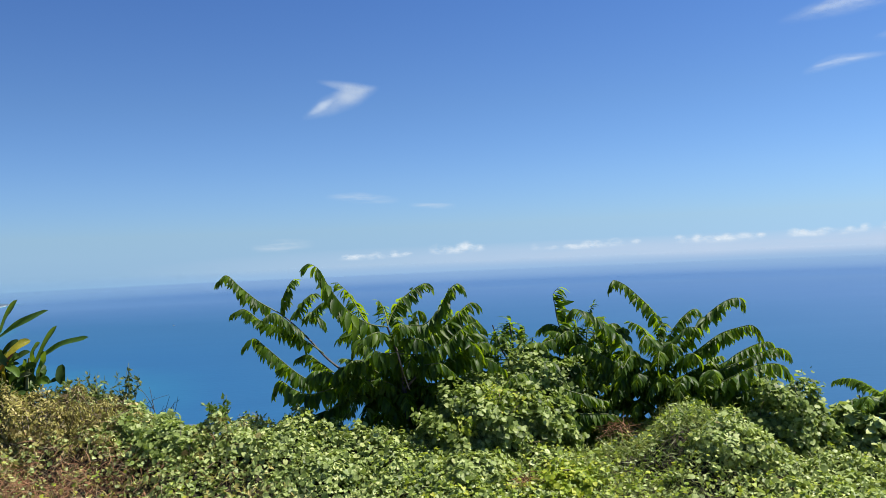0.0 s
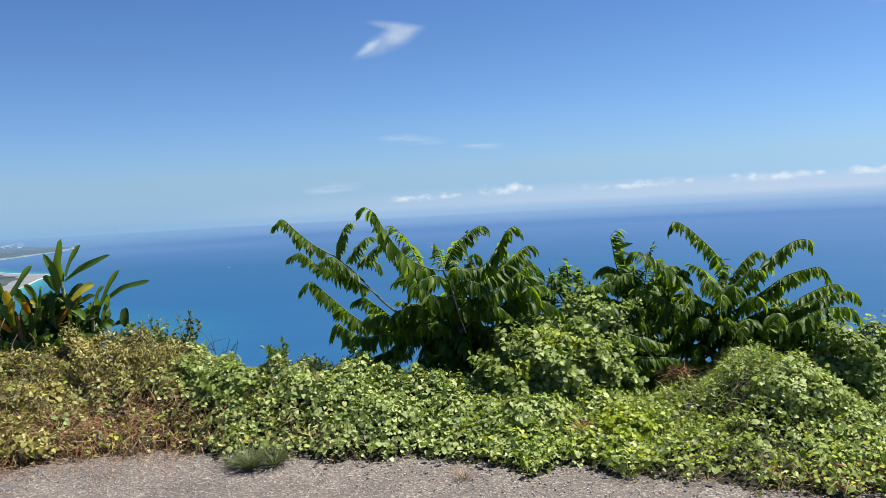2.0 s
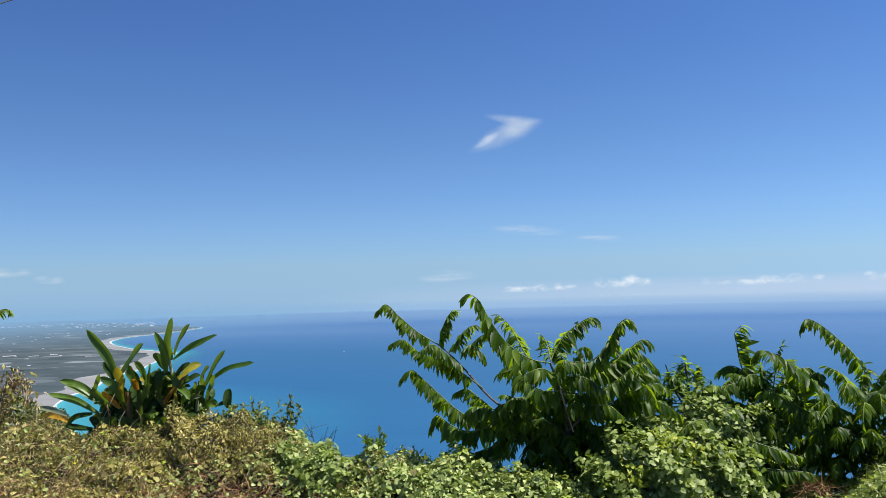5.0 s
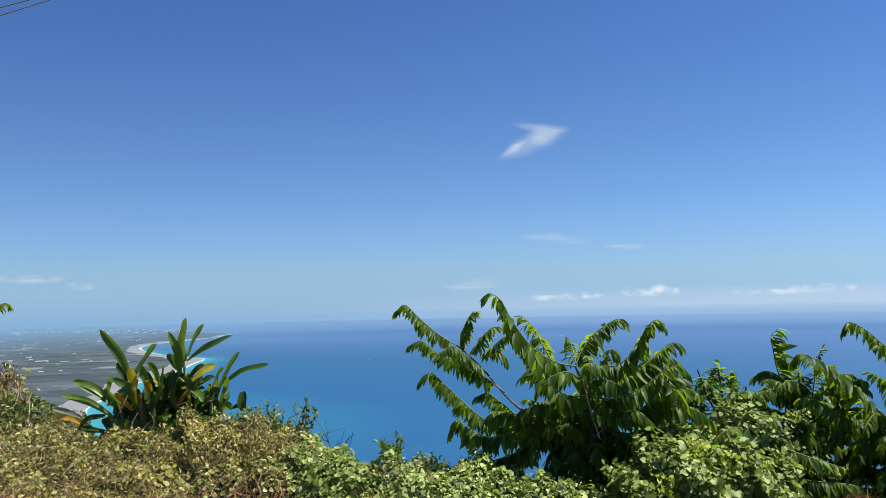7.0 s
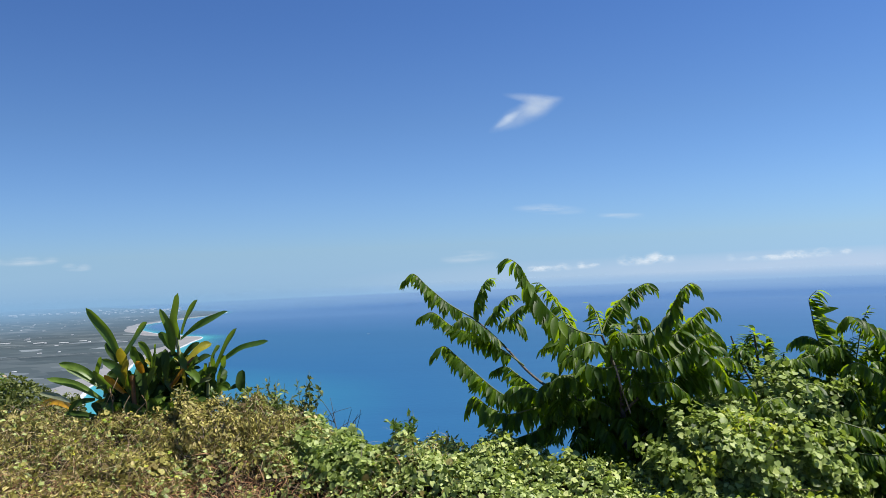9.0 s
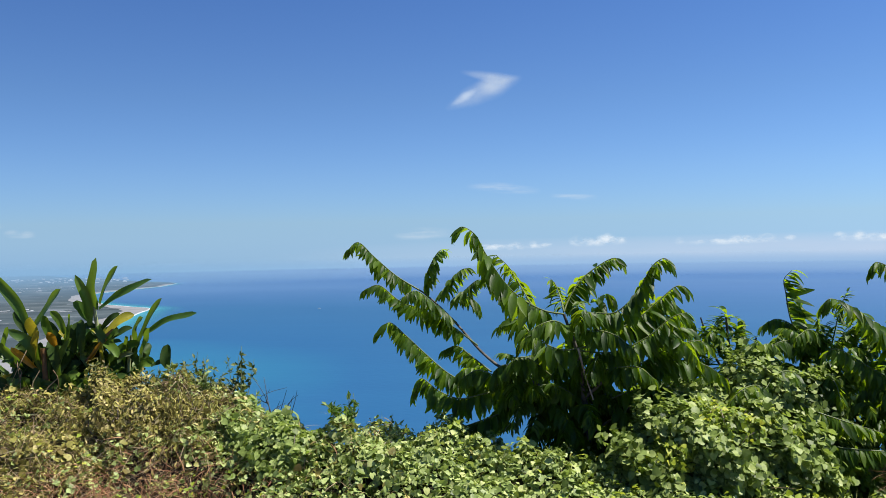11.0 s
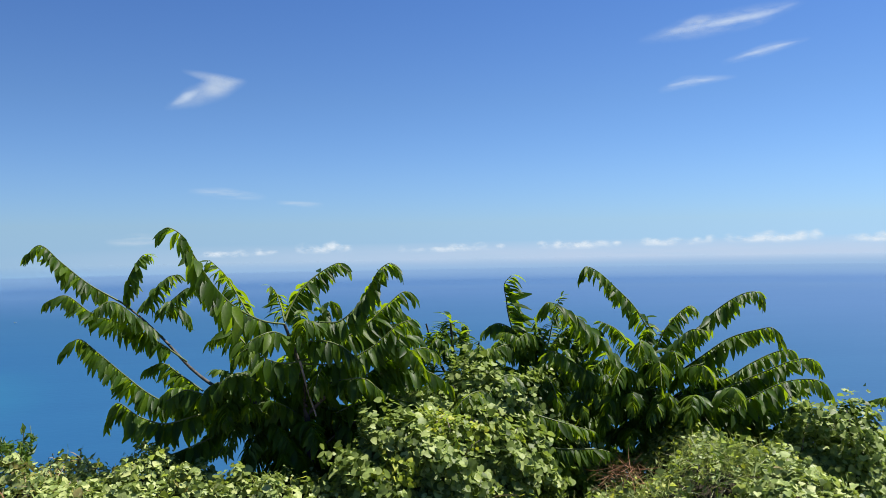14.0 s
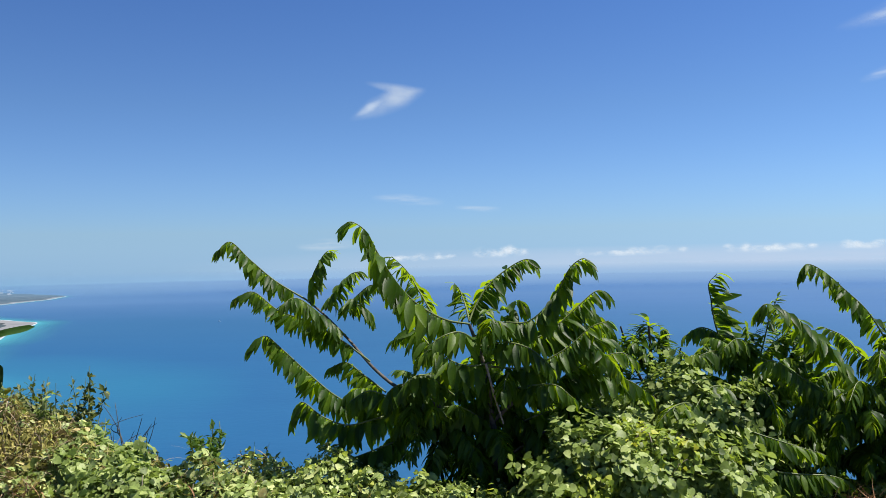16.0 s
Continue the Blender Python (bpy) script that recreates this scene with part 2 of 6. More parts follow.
# coastal plain: fields, hedges, paddies, with distance haze tinted into their colours
M_PLAIN, n, l, p = material("coastal_fields_hazed")
g = n.new("ShaderNodeNewGeometry")
rot = n.new("ShaderNodeMapping")
rot.inputs["Rotation"].default_value, rot.inputs["Scale"].default_value = (0, 0, 0.25), (0.8, 1.3, 1)
l.new(g.outputs["Position"], rot.inputs["Vector"])
vor = n.new("ShaderNodeTexVoronoi")
vor.distance, vor.inputs["Scale"].default_value = "CHEBYCHEV", 0.020
l.new(rot.outputs[0], vor.inputs["Vector"])
sep = n.new("ShaderNodeSeparateColor")
l.new(vor.outputs["Color"], sep.inputs[0])
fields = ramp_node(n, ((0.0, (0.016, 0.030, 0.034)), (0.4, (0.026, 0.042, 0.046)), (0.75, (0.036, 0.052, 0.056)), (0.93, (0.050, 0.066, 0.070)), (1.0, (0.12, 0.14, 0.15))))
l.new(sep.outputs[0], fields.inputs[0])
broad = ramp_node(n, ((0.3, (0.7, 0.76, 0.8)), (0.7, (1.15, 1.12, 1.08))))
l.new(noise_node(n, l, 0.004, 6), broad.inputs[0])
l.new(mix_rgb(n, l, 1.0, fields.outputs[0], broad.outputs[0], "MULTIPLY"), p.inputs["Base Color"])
p.inputs["Roughness"].default_value = 0.95


def cloud_material(name, strength, density, stretch=(6.0, 1.6), lo=0.36, edge_power=1.3, end_power=1.1):
    """Thin cloud whose sunlit white is its own glow: frayed by noise, thinning to its edges."""
    m, n, l, p = material(name)
    n.remove(p)
    uv = n.new("ShaderNodeUVMap")
    uv.uv_map = "uv"
    sep = n.new("ShaderNodeSeparateXYZ")
    l.new(uv.outputs[0], sep.inputs[0])

    def hump(sock, power):
        a, b, c = n.new("ShaderNodeMath"), n.new("ShaderNodeMath"), n.new("ShaderNodeMath")
        a.operation, b.operation, c.operation = "MULTIPLY", "SINE", "POWER"
        a.inputs[1].default_value = math.pi
        l.new(sock, a.inputs[0])
        l.new(a.outputs[0], b.inputs[0])
        l.new(b.outputs[0], c.inputs[0])
        c.inputs[1].default_value = power
        return c.outputs[0]
    geo = n.new("ShaderNodeNewGeometry")
    mp = n.new("ShaderNodeMapping")
    mp.inputs["Scale"].default_value = (stretch[0] * 0.001, 0.001, stretch[1] * 0.01)
    l.new(geo.outputs["Position"], mp.inputs["Vector"])
    fray = n.new("ShaderNodeMapRange")
    fray.interpolation_type = "SMOOTHSTEP"
    fray.inputs["From Min"].default_value, fray.inputs["From Max"].default_value = lo, 0.80
    l.new(noise_node(n, l, 1.6, 7, mp.outputs[0], 0.62), fray.inputs["Value"])
    a, b, c = n.new("ShaderNodeMath"), n.new("ShaderNodeMath"), n.new("ShaderNodeMath")
    for x in (a, b, c):
        x.operation = "MULTIPLY"
    c.use_clamp = True
    l.new(hump(sep.outputs[0], end_power), a.inputs[0])
    l.new(hump(sep.outputs[1], edge_power), a.inputs[1])
    l.new(a.outputs[0], b.inputs[0])
    l.new(fray.outputs[0], b.inputs[1])
    l.new(b.outputs[0], c.inputs[0])
    c.inputs[1].default_value = density
    em, tr, mix = n.new("ShaderNodeEmission"), n.new("ShaderNodeBsdfTransparent"), n.new("ShaderNodeMixShader")
    em.inputs["Color"].default_value, em.inputs["Strength"].default_value = (0.81, 0.905, 1.0, 1), strength
    l.new(c.outputs[0], mix.inputs[0])
    l.new(tr.outputs[0], mix.inputs[1])
    l.new(em.outputs[0], mix.inputs[2])
    l.new(mix.outputs[0], n["Material Output"].inputs["Surface"])
    return m


M_WISP = cloud_material("wispy_cloud", 0.46, 0.44, (4.0, 0.8), -0.05, 1.6)
M_STREAK = cloud_material("streak_cloud", 0.46, 0.44, (6.0, 1.8), 0.16, 1.8)
M_CORE = cloud_material("cloud_core", 0.52, 0.55, (5.0, 1.2), 0.0, 1.5)
M_VEIL = cloud_material("veil_cloud", 0.46, 0.60, (3.0, 2.0), 0.25)
M_BANK = cloud_material("horizon_cloud", 0.50, 1.3, (8.0, 1.4), 0.32)

# ---- helpers for meshes ----
rng = np.random.default_rng(7)


def mesh_of(name, verts, faces, mat, smooth=True):
    """A mesh out of an (n, 3) array and an (m, 3 or 4) array of corners."""
    verts, faces = np.asarray(verts, dtype=np.float32), np.asarray(faces, dtype=np.int32)
    me = bpy.data.meshes.new(name)
    k = faces.shape[1]
    me.vertices.add(len(verts))
    me.vertices.foreach_set("co", verts.ravel())
    me.loops.add(faces.size)
    me.loops.foreach_set("vertex_index", faces.ravel())
    me.polygons.add(len(faces))
    me.polygons.foreach_set("loop_start", np.arange(0, faces.size, k, dtype=np.int32))
    me.polygons.foreach_set("use_smooth", np.full(len(faces), smooth))
    me.update(calc_edges=True)
    me.materials.append(mat)
    return me


def part(name, me, parent, label=""):
    ob = new(name, me)
    ob.parent = parent
    return tagged(ob, label)


def thing(name, at, label, category, group="", kind=""):
    ob = new(name)
    ob.location = at
    bpy.context.view_layer.update()
    return tagged(ob, label, category, group, kind)


def local(ob, p):
    return np.asarray(p, dtype=float) - np.asarray(ob.location)


def unit(v):
    v = np.asarray(v, dtype=float)
    return v / np.maximum(np.linalg.norm(v, axis=-1, keepdims=True), 1e-9)


def frames_of(direction, normal):
    """Turns (n, 3, 3) whose first column is the direction and whose last lies near the normal."""
    d = unit(direction)
    s = unit(np.cross(normal, d))
    return np.stack((d, s, np.cross(d, s)), axis=-1)


def blade_shape(length, width, bend, rows=5, fold=0.25, widest=0.45):
    """A long leaf along x with a folded midrib, arching down towards its tip."""
    v, f = [], []
    for i in range(rows + 1):
        u = i / rows
        w = width / 2 * max(math.sin(math.pi * min(1, (u / widest * 0.5 if u < widest else 0.5 + (u - widest) / (1 - widest) * 0.5))), 0.04) ** 0.65
        x, z = length * u * (1 - 0.12 * bend * u), -length * bend * u * u
        v += [(x, -w, z + fold * w), (x, 0, z), (x, w, z + fold * w)]
    for i in range(rows):
        a = 3 * i
        f += [(a, a + 3, a + 4, a + 1), (a + 1, a + 4, a + 5, a + 2)]
    return np.array(v), np.array(f)


def ribbon_shape(width, bend, rows):
    """A thin blade or stalk along x, tapering and curving down to its tip."""
    u = np.linspace(0, 1, rows + 1)
    w = width / 2 * np.maximum(1 - u ** 2, 0.05) * np.minimum(0.5 + 2 * u, 1)
    side = np.stack((u * (1 - 0.12 * bend * u), w, -bend * u * u), -1)
    v = np.stack((side * np.array((1, -1, 1)), side), 1).reshape(-1, 3)
    return v, np.array([(2 * i, 2 * i + 2, 2 * i + 3, 2 * i + 1) for i in range(rows)])


def heart_shape(lobed=0.0):
    """A broad vine leaf along x, one unit long, cupped along its midrib."""
    xs, ys = (-0.13, 0.18, 0.62), (0.32, 0.54, 0.40 - 0.12 * lobed)
    mid = [(0.0, 0.0, 0.0), (0.25, 0.0, -0.03), (0.60, 0.0, -0.07), (0.93, 0.0, -0.15)]
    v, f = list(mid), []
    for s in (1, -1):
        o = len(v)
        v += [(x, s * y, 0.16 * y - 0.13 * x * x) for x, y in zip(xs, ys)]
        for i in range(3):
            a, b, c, d = i, i + 1, o + min(i + 1, 2), o + i
            q = (a, b, c, d) if i < 2 else (a, b, o + 2, o + 2)
            f.append(q if s > 0 else q[::-1])
    tri = []
    for q in f:
        q = list(dict.fromkeys(q))
        tri.append(q[:3])
        if len(q) == 4:
            tri.append([q[0], q[2], q[3]])
    return np.array(v), np.array(tri)


def scattered(name, shape, pos, turn, size, mat):
    """One mesh of many copies of a leaf shape."""
    v, f = shape
    pos, size = np.asarray(pos), np.asarray(size)
    vv = np.einsum("nij,vj->nvi", turn, v) * size[:, None, None] + pos[:, None, :]
    ff = f[None] + (np.arange(len(pos)) * len(v))[:, None, None]
    return mesh_of(name, vv.reshape(-1, 3), ff.reshape(-1, f.shape[1]), mat)


def tube_of(points, r0, r1, sides=6):
    """A tapered round stem through the points: corners and faces."""
    p = np.asarray(points, dtype=float)
    t = unit(np.gradient(p, axis=0))
    up = np.array((0.31, 0.17, 0.93))
    a = unit(np.cross(t, up))
    b = np.cross(t, a)
    r = np.linspace(r0, r1, len(p))[:, None, None]
    ang = np.linspace(0, 2 * math.pi, sides, endpoint=False)
    ring = np.cos(ang)[None, :, None] * a[:, None] + np.sin(ang)[None, :, None] * b[:, None]
    v = (p[:, None] + r * ring).reshape(-1, 3)
    f = []
    for i in range(len(p) - 1):
        for k in range(sides):
            m = (k + 1) % sides
            f.append((i * sides + k, i * sides + m, (i + 1) * sides + m, (i + 1) * sides + k))
    return v, np.array(f)


def joined(pieces):
    vs, fs, o = [], [], 0
    for v, f in pieces:
        vs.append(v)
        fs.append(np.asarray(f) + o)
        o += len(v)
    return np.concatenate(vs), np.concatenate(fs)


def bezier(a, m, b, steps=12):
    """A smooth arc from a to b that passes m half-way."""
    a, m, b = (np.asarray(x, dtype=float) for x in (a, m, b))
    c = 2 * m - (a + b) / 2
    u = np.linspace(0, 1, steps + 1)[:, None]
    return (1 - u) ** 2 * a + 2 * u * (1 - u) * c + u * u * b


# ---- the lie of the land ----
EDGE_X = (-9, -5, -4.2, -3.5, -2.9, -2.16, -1.6, -0.8, 0.0, 0.6, 1.2, 1.6, 2.5, 4.0, 9.0)
EDGE_Y = (5.0, 5.9, 5.62, 5.45, 5.72, 5.65, 5.47, 5.42, 5.24, 5.03, 4.73, 4.57, 4.25, 3.9, 3.3)
CREST_X = (-7, -5, -4, -3.1, -2.6, -2.2, -1.75, -1.2, -0.7, -0.4, 0.0, 0.4, 0.8, 1.2, 1.6, 2.0, 2.4, 3.0, 5.0)
CREST_Z = (0.50, 0.42, 0.40, 0.58, 0.53, 0.46, 0.45, 0.46, 0.38, 0.33, 0.28, 0.24, 0.27, 0.38, 0.44, 0.36, 0.22, 0.16, 0.10)


def edge(x):
    return np.interp(x, EDGE_X, EDGE_Y) + 0.05 * np.sin(7.1 * x) + 0.04 * np.sin(17.3 * x + 1) - 0.30 * np.exp(-((x - 0.06) / 0.11) ** 2)


def canopy(x, y):
    """The height of the top of the low growth."""
    x, y = np.asarray(x, dtype=float), np.asarray(y, dtype=float)
    e, c = edge(x), np.interp(x, CREST_X, CREST_Z)
    ycrest = np.interp(x, (-3.6, -2.0), (7.1, 6.1))
    u = np.clip((y - e) / np.maximum(np.interp(x, (-3.3, -2.0), (6.75, 6.1)) - e, 0.3), 0, 1)
    h = 0.05 + (c - 0.05) * u ** 0.75
    h = h + 0.05 * u * np.sin(3.1 * x + 1.3 * y) * np.sin(2.3 * y - 1.1 * x + 0.6) + 0.06 * u * np.sin(8.7 * x + 2 + 2 * np.sin(3 * y)) * np.sin(7.9 * y + 2 * np.sin(2.3 * x)) + np.minimum(u * 3, 1) * (0.05 * np.sin(19 * x + 3 * np.sin(5 * y)) * np.sin(17 * y + 3 * np.sin(4 * x)) + 0.022 * np.sin(37 * x + 3 * np.sin(9 * y)) * np.sin(33 * y + 3 * np.sin(8 * x)))
    h = h + 0.07 * u * np.clip((-1.2 - x) / 0.8, 0, 1) * np.sin(9.3 * x + 1.5 * np.sin(4 * y)) * np.sin(8.1 * y + 1.7 * np.sin(3 * x) + 1)
    h = h - 0.13 * np.exp(-((x + 2.90) / 0.26) ** 2 - ((y - 5.93) / 0.13) ** 2)
    h = h - 0.20 * np.exp(-((x - 1.28) / 0.24) ** 2 - ((y - 5.40) / 0.16) ** 2) - 0.09 * np.exp(-((x - 0.80) / 0.12) ** 2 - ((y - 5.28) / 0.12) ** 2) - 0.28 * np.exp(-((x - 1.22) / 0.3) ** 2 - ((y - 6.12) / 0.22) ** 2)
    h = h + 0.22 * np.exp(-((x - 1.66) / 0.40) ** 2 - ((y - 5.52) / 0.30) ** 2)
    back = np.maximum(y - ycrest, 0)
    h = h - 0.30 * back - 0.22 * np.minimum(back, 1.4) ** 2 - 0.45 * np.maximum(back - 1.4, 0)
    return np.where(y < e, 0.0, np.maximum(h, -104))


def land(x, y):
    """The height of the bare ground."""
    x, y = np.asarray(x, dtype=float), np.asarray(y, dtype=float)
    z = np.where(y < edge(x), -0.006, canopy(x, y) - 0.02 - 0.10 * np.clip((y - edge(x)) / 0.5, 0, 1))
    return z + 0.10 * np.maximum(-y - 8, 0) + 0.02 * np.maximum(-y - 60, 0)


def axis(near_lo, near_hi, step, far_lo, far_hi, grow=1.22):
    a = list(np.arange(near_lo, near_hi + 1e-6, step))
    d = step
    while a[-1] < far_hi:
        d *= grow
        a.append(a[-1] + d)
    d = step
    while a[0] > far_lo:
        d *= grow
        a.insert(0, a[0] - d)
    return np.array(a)


gx, gy = axis(-7, 5.5, 0.1, -1200, 1200), axis(2.5, 9.5, 0.1, -1500, 330)
X, Y = np.meshgrid(gx, gy)
nx, ny = len(gx), len(gy)
Z = land(X, Y)
idx = np.arange(nx * ny).reshape(ny, nx)
quads = np.stack((idx[:-1, :-1], idx[:-1, 1:], idx[1:, 1:], idx[1:, :-1]), axis=-1).reshape(-1, 4)
ground = tagged(new("ground", mesh_of("ground", np.stack((X, Y, Z), -1).reshape(-1, 3), quads, M_SOIL)), "dark soil of the hilltop falling steeply to the sea", "ground", kind="structure")

# the road: a worn asphalt sheet up to the ragged edge of the growth
rx = np.linspace(-9, 9, 181)
ry = np.linspace(0, 1, 40)
RX, RU = np.meshgrid(rx, ry)
RY = -14 + (edge(RX) + 0.10 + 14) * RU ** 0.6
RZ = 0.004 * np.sin(3 * RX + RY) * np.sin(2.1 * RY)
idx = np.arange(181 * 40).reshape(40, 181)
quads = np.stack((idx[:-1, :-1], idx[:-1, 1:], idx[1:, 1:], idx[1:, :-1]), axis=-1).reshape(-1, 4)
road = tagged(new("road", mesh_of("road", np.stack((RX, RY, RZ), -1).reshape(-1, 3), quads, M_ROAD)), "worn grey asphalt with pale chippings and a ragged edge", "road", kind="structure")

# loose chippings on the road
cube = np.array([(x, y, z) for x in (-1, 1) for y in (-1, 1) for z in (-1, 1)]) * np.array((0.5, 0.42, 0.3))
cube_f = np.array(((0, 1, 3, 2), (4, 6, 7, 5), (0, 4, 5, 1), (2, 3, 7, 6), (0, 2, 6, 4), (1, 5, 7, 3)))
N = 3400
px = rng.uniform(-4.2, 3.5, N)
py = edge(px) + 0.06 - rng.exponential(0.7, N)
ang = rng.uniform(0, 2 * math.pi, N)
turn = frames_of(np.stack((np.cos(ang), np.sin(ang), rng.normal(0, 0.2, N)), -1), np.stack((rng.normal(0, 0.4, N), rng.normal(0, 0.4, N), np.ones(N)), -1))
chip = tagged(new("gravel", scattered("gravel", (cube, cube_f), np.stack((px, py, np.full(N, 0.008)), -1), turn, rng.uniform(0.004, 0.011, N), M_STONE)), "loose pale chippings lying on the asphalt edge", "gravel", kind="stuff")
for poly in chip.data.polygons:
    poly.use_smooth = False

# a patch of bare red soil beside the road
a = np.linspace(0, 2 * math.pi, 40, endpoint=False)
rad = 1 + 0.14 * np.sin(3 * a) + 0.09 * np.sin(7 * a + 1)
v = [(-4.45, 5.15, 0.035)] + [(-4.45 + 0.85 * r * math.cos(t), 5.15 + 0.75 * r * math.sin(t), 0.006) for t, r in zip(a, rad)]
f = np.array([(0, i + 1, (i + 1) % 40 + 1) for i in range(40)])
tagged(new("soil_patch", mesh_of("soil_patch", v, f, M_RED)), "bare reddish soil washed onto the road edge", "soil", kind="structure")

# ---- sea, coast and distance ----
SEA = -100.0
ang = np.linspace(0, 2 * math.pi, 180, endpoint=False)
rad = np.array((0, 60, 150, 300, 500, 800, 1200, 1800, 2600, 3600, 4950.0))
v = np.stack((np.outer(rad, np.cos(ang)), np.outer(rad, np.sin(ang)), np.full((len(rad), 180), SEA)), -1).reshape(-1, 3)
idx = np.arange(len(rad) * 180).reshape(len(rad), 180)
nxt = np.roll(idx, -1, axis=1)
f = np.stack((idx[:-1], idx[1:], nxt[1:], nxt[:-1]), -1).reshape(-1, 4)
tagged(new("water", mesh_of("water", v, f, M_SEA)), "calm blue sea, turquoise close inshore, reaching the horizon", "sea", kind="structure")

# the shore: from the far cape round an inlet and a cusp of sand down to the bay below
SHORE = [(-2900, 4000), (-2300, 3450), (-1800, 3000), (-1500, 2760), (-1392, 2640), (-1355, 2530), (-1320, 2410), (-1308, 2300), (-1300, 2190), (-1293, 2070), (-1265, 1950), (-1186, 1795), (-1010, 1590), (-890, 1490), (-808, 1432),
         (-770, 1330), (-715, 1190), (-672, 1080), (-655, 985), (-604, 886), (-576, 797), (-540, 726), (-494, 652), (-444, 594), (-395, 540), (-330, 380), (-300, 200)]
sh = np.array(SHORE, dtype=float)
fine = []
for i in range(len(sh) - 1):
    p0, p1, p2, p3 = sh[max(i - 1, 0)], sh[i], sh[i + 1], sh[min(i + 2, len(sh) - 1)]
    for u in np.linspace(0, 1, 8, endpoint=False):
        fine.append(0.5 * (2 * p1 + (p2 - p0) * u + (2 * p0 - 5 * p1 + 4 * p2 - p3) * u * u + (3 * p1 - p0 - 3 * p2 + p3) * u ** 3))
shore = np.array(fine)
tang = unit(np.gradient(shore, axis=0))
inland = np.stack((tang[:, 1], -tang[:, 0]), -1)
inland = np.where((inland[:, :1] > 0), -inland, inland)


def strip(name, offs, zs, mat, label, category):
    rows = [np.column_stack((shore + inland * np.asarray(o).reshape(-1, 1), np.full(len(shore), z))) for o, z in zip(offs, zs)]
    k = len(shore)
    v = np.concatenate(rows)
    f = [(r * k + i, r * k + i + 1, (r + 1) * k + i + 1, (r + 1) * k + i) for r in range(len(rows) - 1) for i in range(k - 1)]
    return tagged(new(name, mesh_of(name, v, np.array(f), mat)), label, category, kind="structure")


u = np.arange(len(shore))
wob = 5 * np.sin(u * 0.35) + 4 * np.sin(u * 0.83 + 1)
breadth = np.interp(u, (0, 30, 56, 86), (8, 10, 17, 30)) + 16 * np.exp(-((u - 110) / 12.0) ** 2) + wob
strip("surf", ((-6 + 0.4 * wob) * np.interp(u, (0, 30, 36, 50, 86), (0.15, 0.4, 1.0, 0.5, 0.7)), 1 + 0 * u), (SEA + 0.25, SEA + 0.35), M_FOAM, "thin white line of surf along the beach", "surf")
strip("beach", (0 * u, 0.5 * breadth, breadth), (SEA + 0.5, SEA + 1.2, SEA + 1.6), M_SAND, "long pale grey sand beach curving round the bay", "beach")
M_SHALLOW, n, l, p = material("shallow_water")
p.inputs["Base Color"].default_value, p.inputs["Roughness"].default_value = (0.055, 0.30, 0.34, 1), 0.4
fade, clear_w, mixed = n.new("ShaderNodeAttribute"), n.new("ShaderNodeBsdfTransparent"), n.new("ShaderNodeMixShader")
fade.attribute_name = "shoal"
l.new(fade.outputs["Fac"], mixed.inputs[0])
l.new(clear_w.outputs[0], mixed.inputs[1])
l.new(p.outputs[0], mixed.inputs[2])
l.new(mixed.outputs[0], n["Material Output"].inputs["Surface"])
reach = np.interp(u, (0, 86, 110, 150, 200), (0.35, 0.5, 0.8, 1.0, 1.0))
shoal = strip("shallows", [-(k * 14) * reach for k in range(7)], [SEA + 0.2 - 0.005 * k for k in range(7)], M_SHALLOW, "clear turquoise shallows along the beach", "sea")
layer = shoal.data.attributes.new("shoal", "FLOAT", "POINT")
layer.data.foreach_set("value", np.repeat([0.85, 0.6, 0.42, 0.27, 0.14, 0.05, 0.0], len(shore)).astype(np.float32))
strip("coastal_plain", (breadth - 6, breadth + 90), (SEA + 1.4, SEA + 2.0), M_PLAIN, "flat farmland with small fields behind the beach, haze tinted into its colour", "farmland")

# the plain itself, running inland to the hills
west = np.array((-0.99, -0.12))
rows = []
for o, z in ((0, 2.0), (200, 2.6), (700, 3.2), (1500, 3.6), (2600, 3.8), (3600, 4.0)):
    p = shore + inland * (breadth + 85)[:, None] + west * o
    rad = np.linalg.norm(p, axis=1, keepdims=True)
    rows.append(np.column_stack((p * np.minimum(1, 4880 / rad), np.full(len(p), SEA + z))))
k = len(shore)
f = np.array([(r * k + i, r * k + i + 1, (r + 1) * k + i + 1, (r + 1) * k + i) for r in range(len(rows) - 1) for i in range(k - 1)])
tagged(new("farmland", mesh_of("farmland", np.concatenate(rows), f, M_PLAIN)), "flat farmland with small fields and scattered houses, haze tinted into its colour", "farmland", kind="structure")

# pale farm tracks across the plain
for k, (p0, p1, w) in enumerate((((-1330, 2200), (-2700, 1250), 6), ((-1240, 1800), (-2300, 1080), 7), ((-860, 1390), (-1800, 780), 6), ((-760, 1130), (-1500, 640), 5), ((-1000, 1620), (-2000, 960), 4), ((-1360, 2480), (-2900, 1650), 8))):
    d = unit(np.array(p1) - np.array(p0))
    s = np.array((-d[1], d[0])) * w / 3.2
    q = [np.array(p0) + s, np.array(p0) - s, np.array(p1) - s, np.array(p1) + s]
    tagged(new("farm_road", mesh_of("farm_road", [(*c, SEA + 4.6) for c in q], np.array(((0, 1, 2, 3),)), M_SAND)), "pale straight farm road across the fields", "road", "farm roads", "structure")

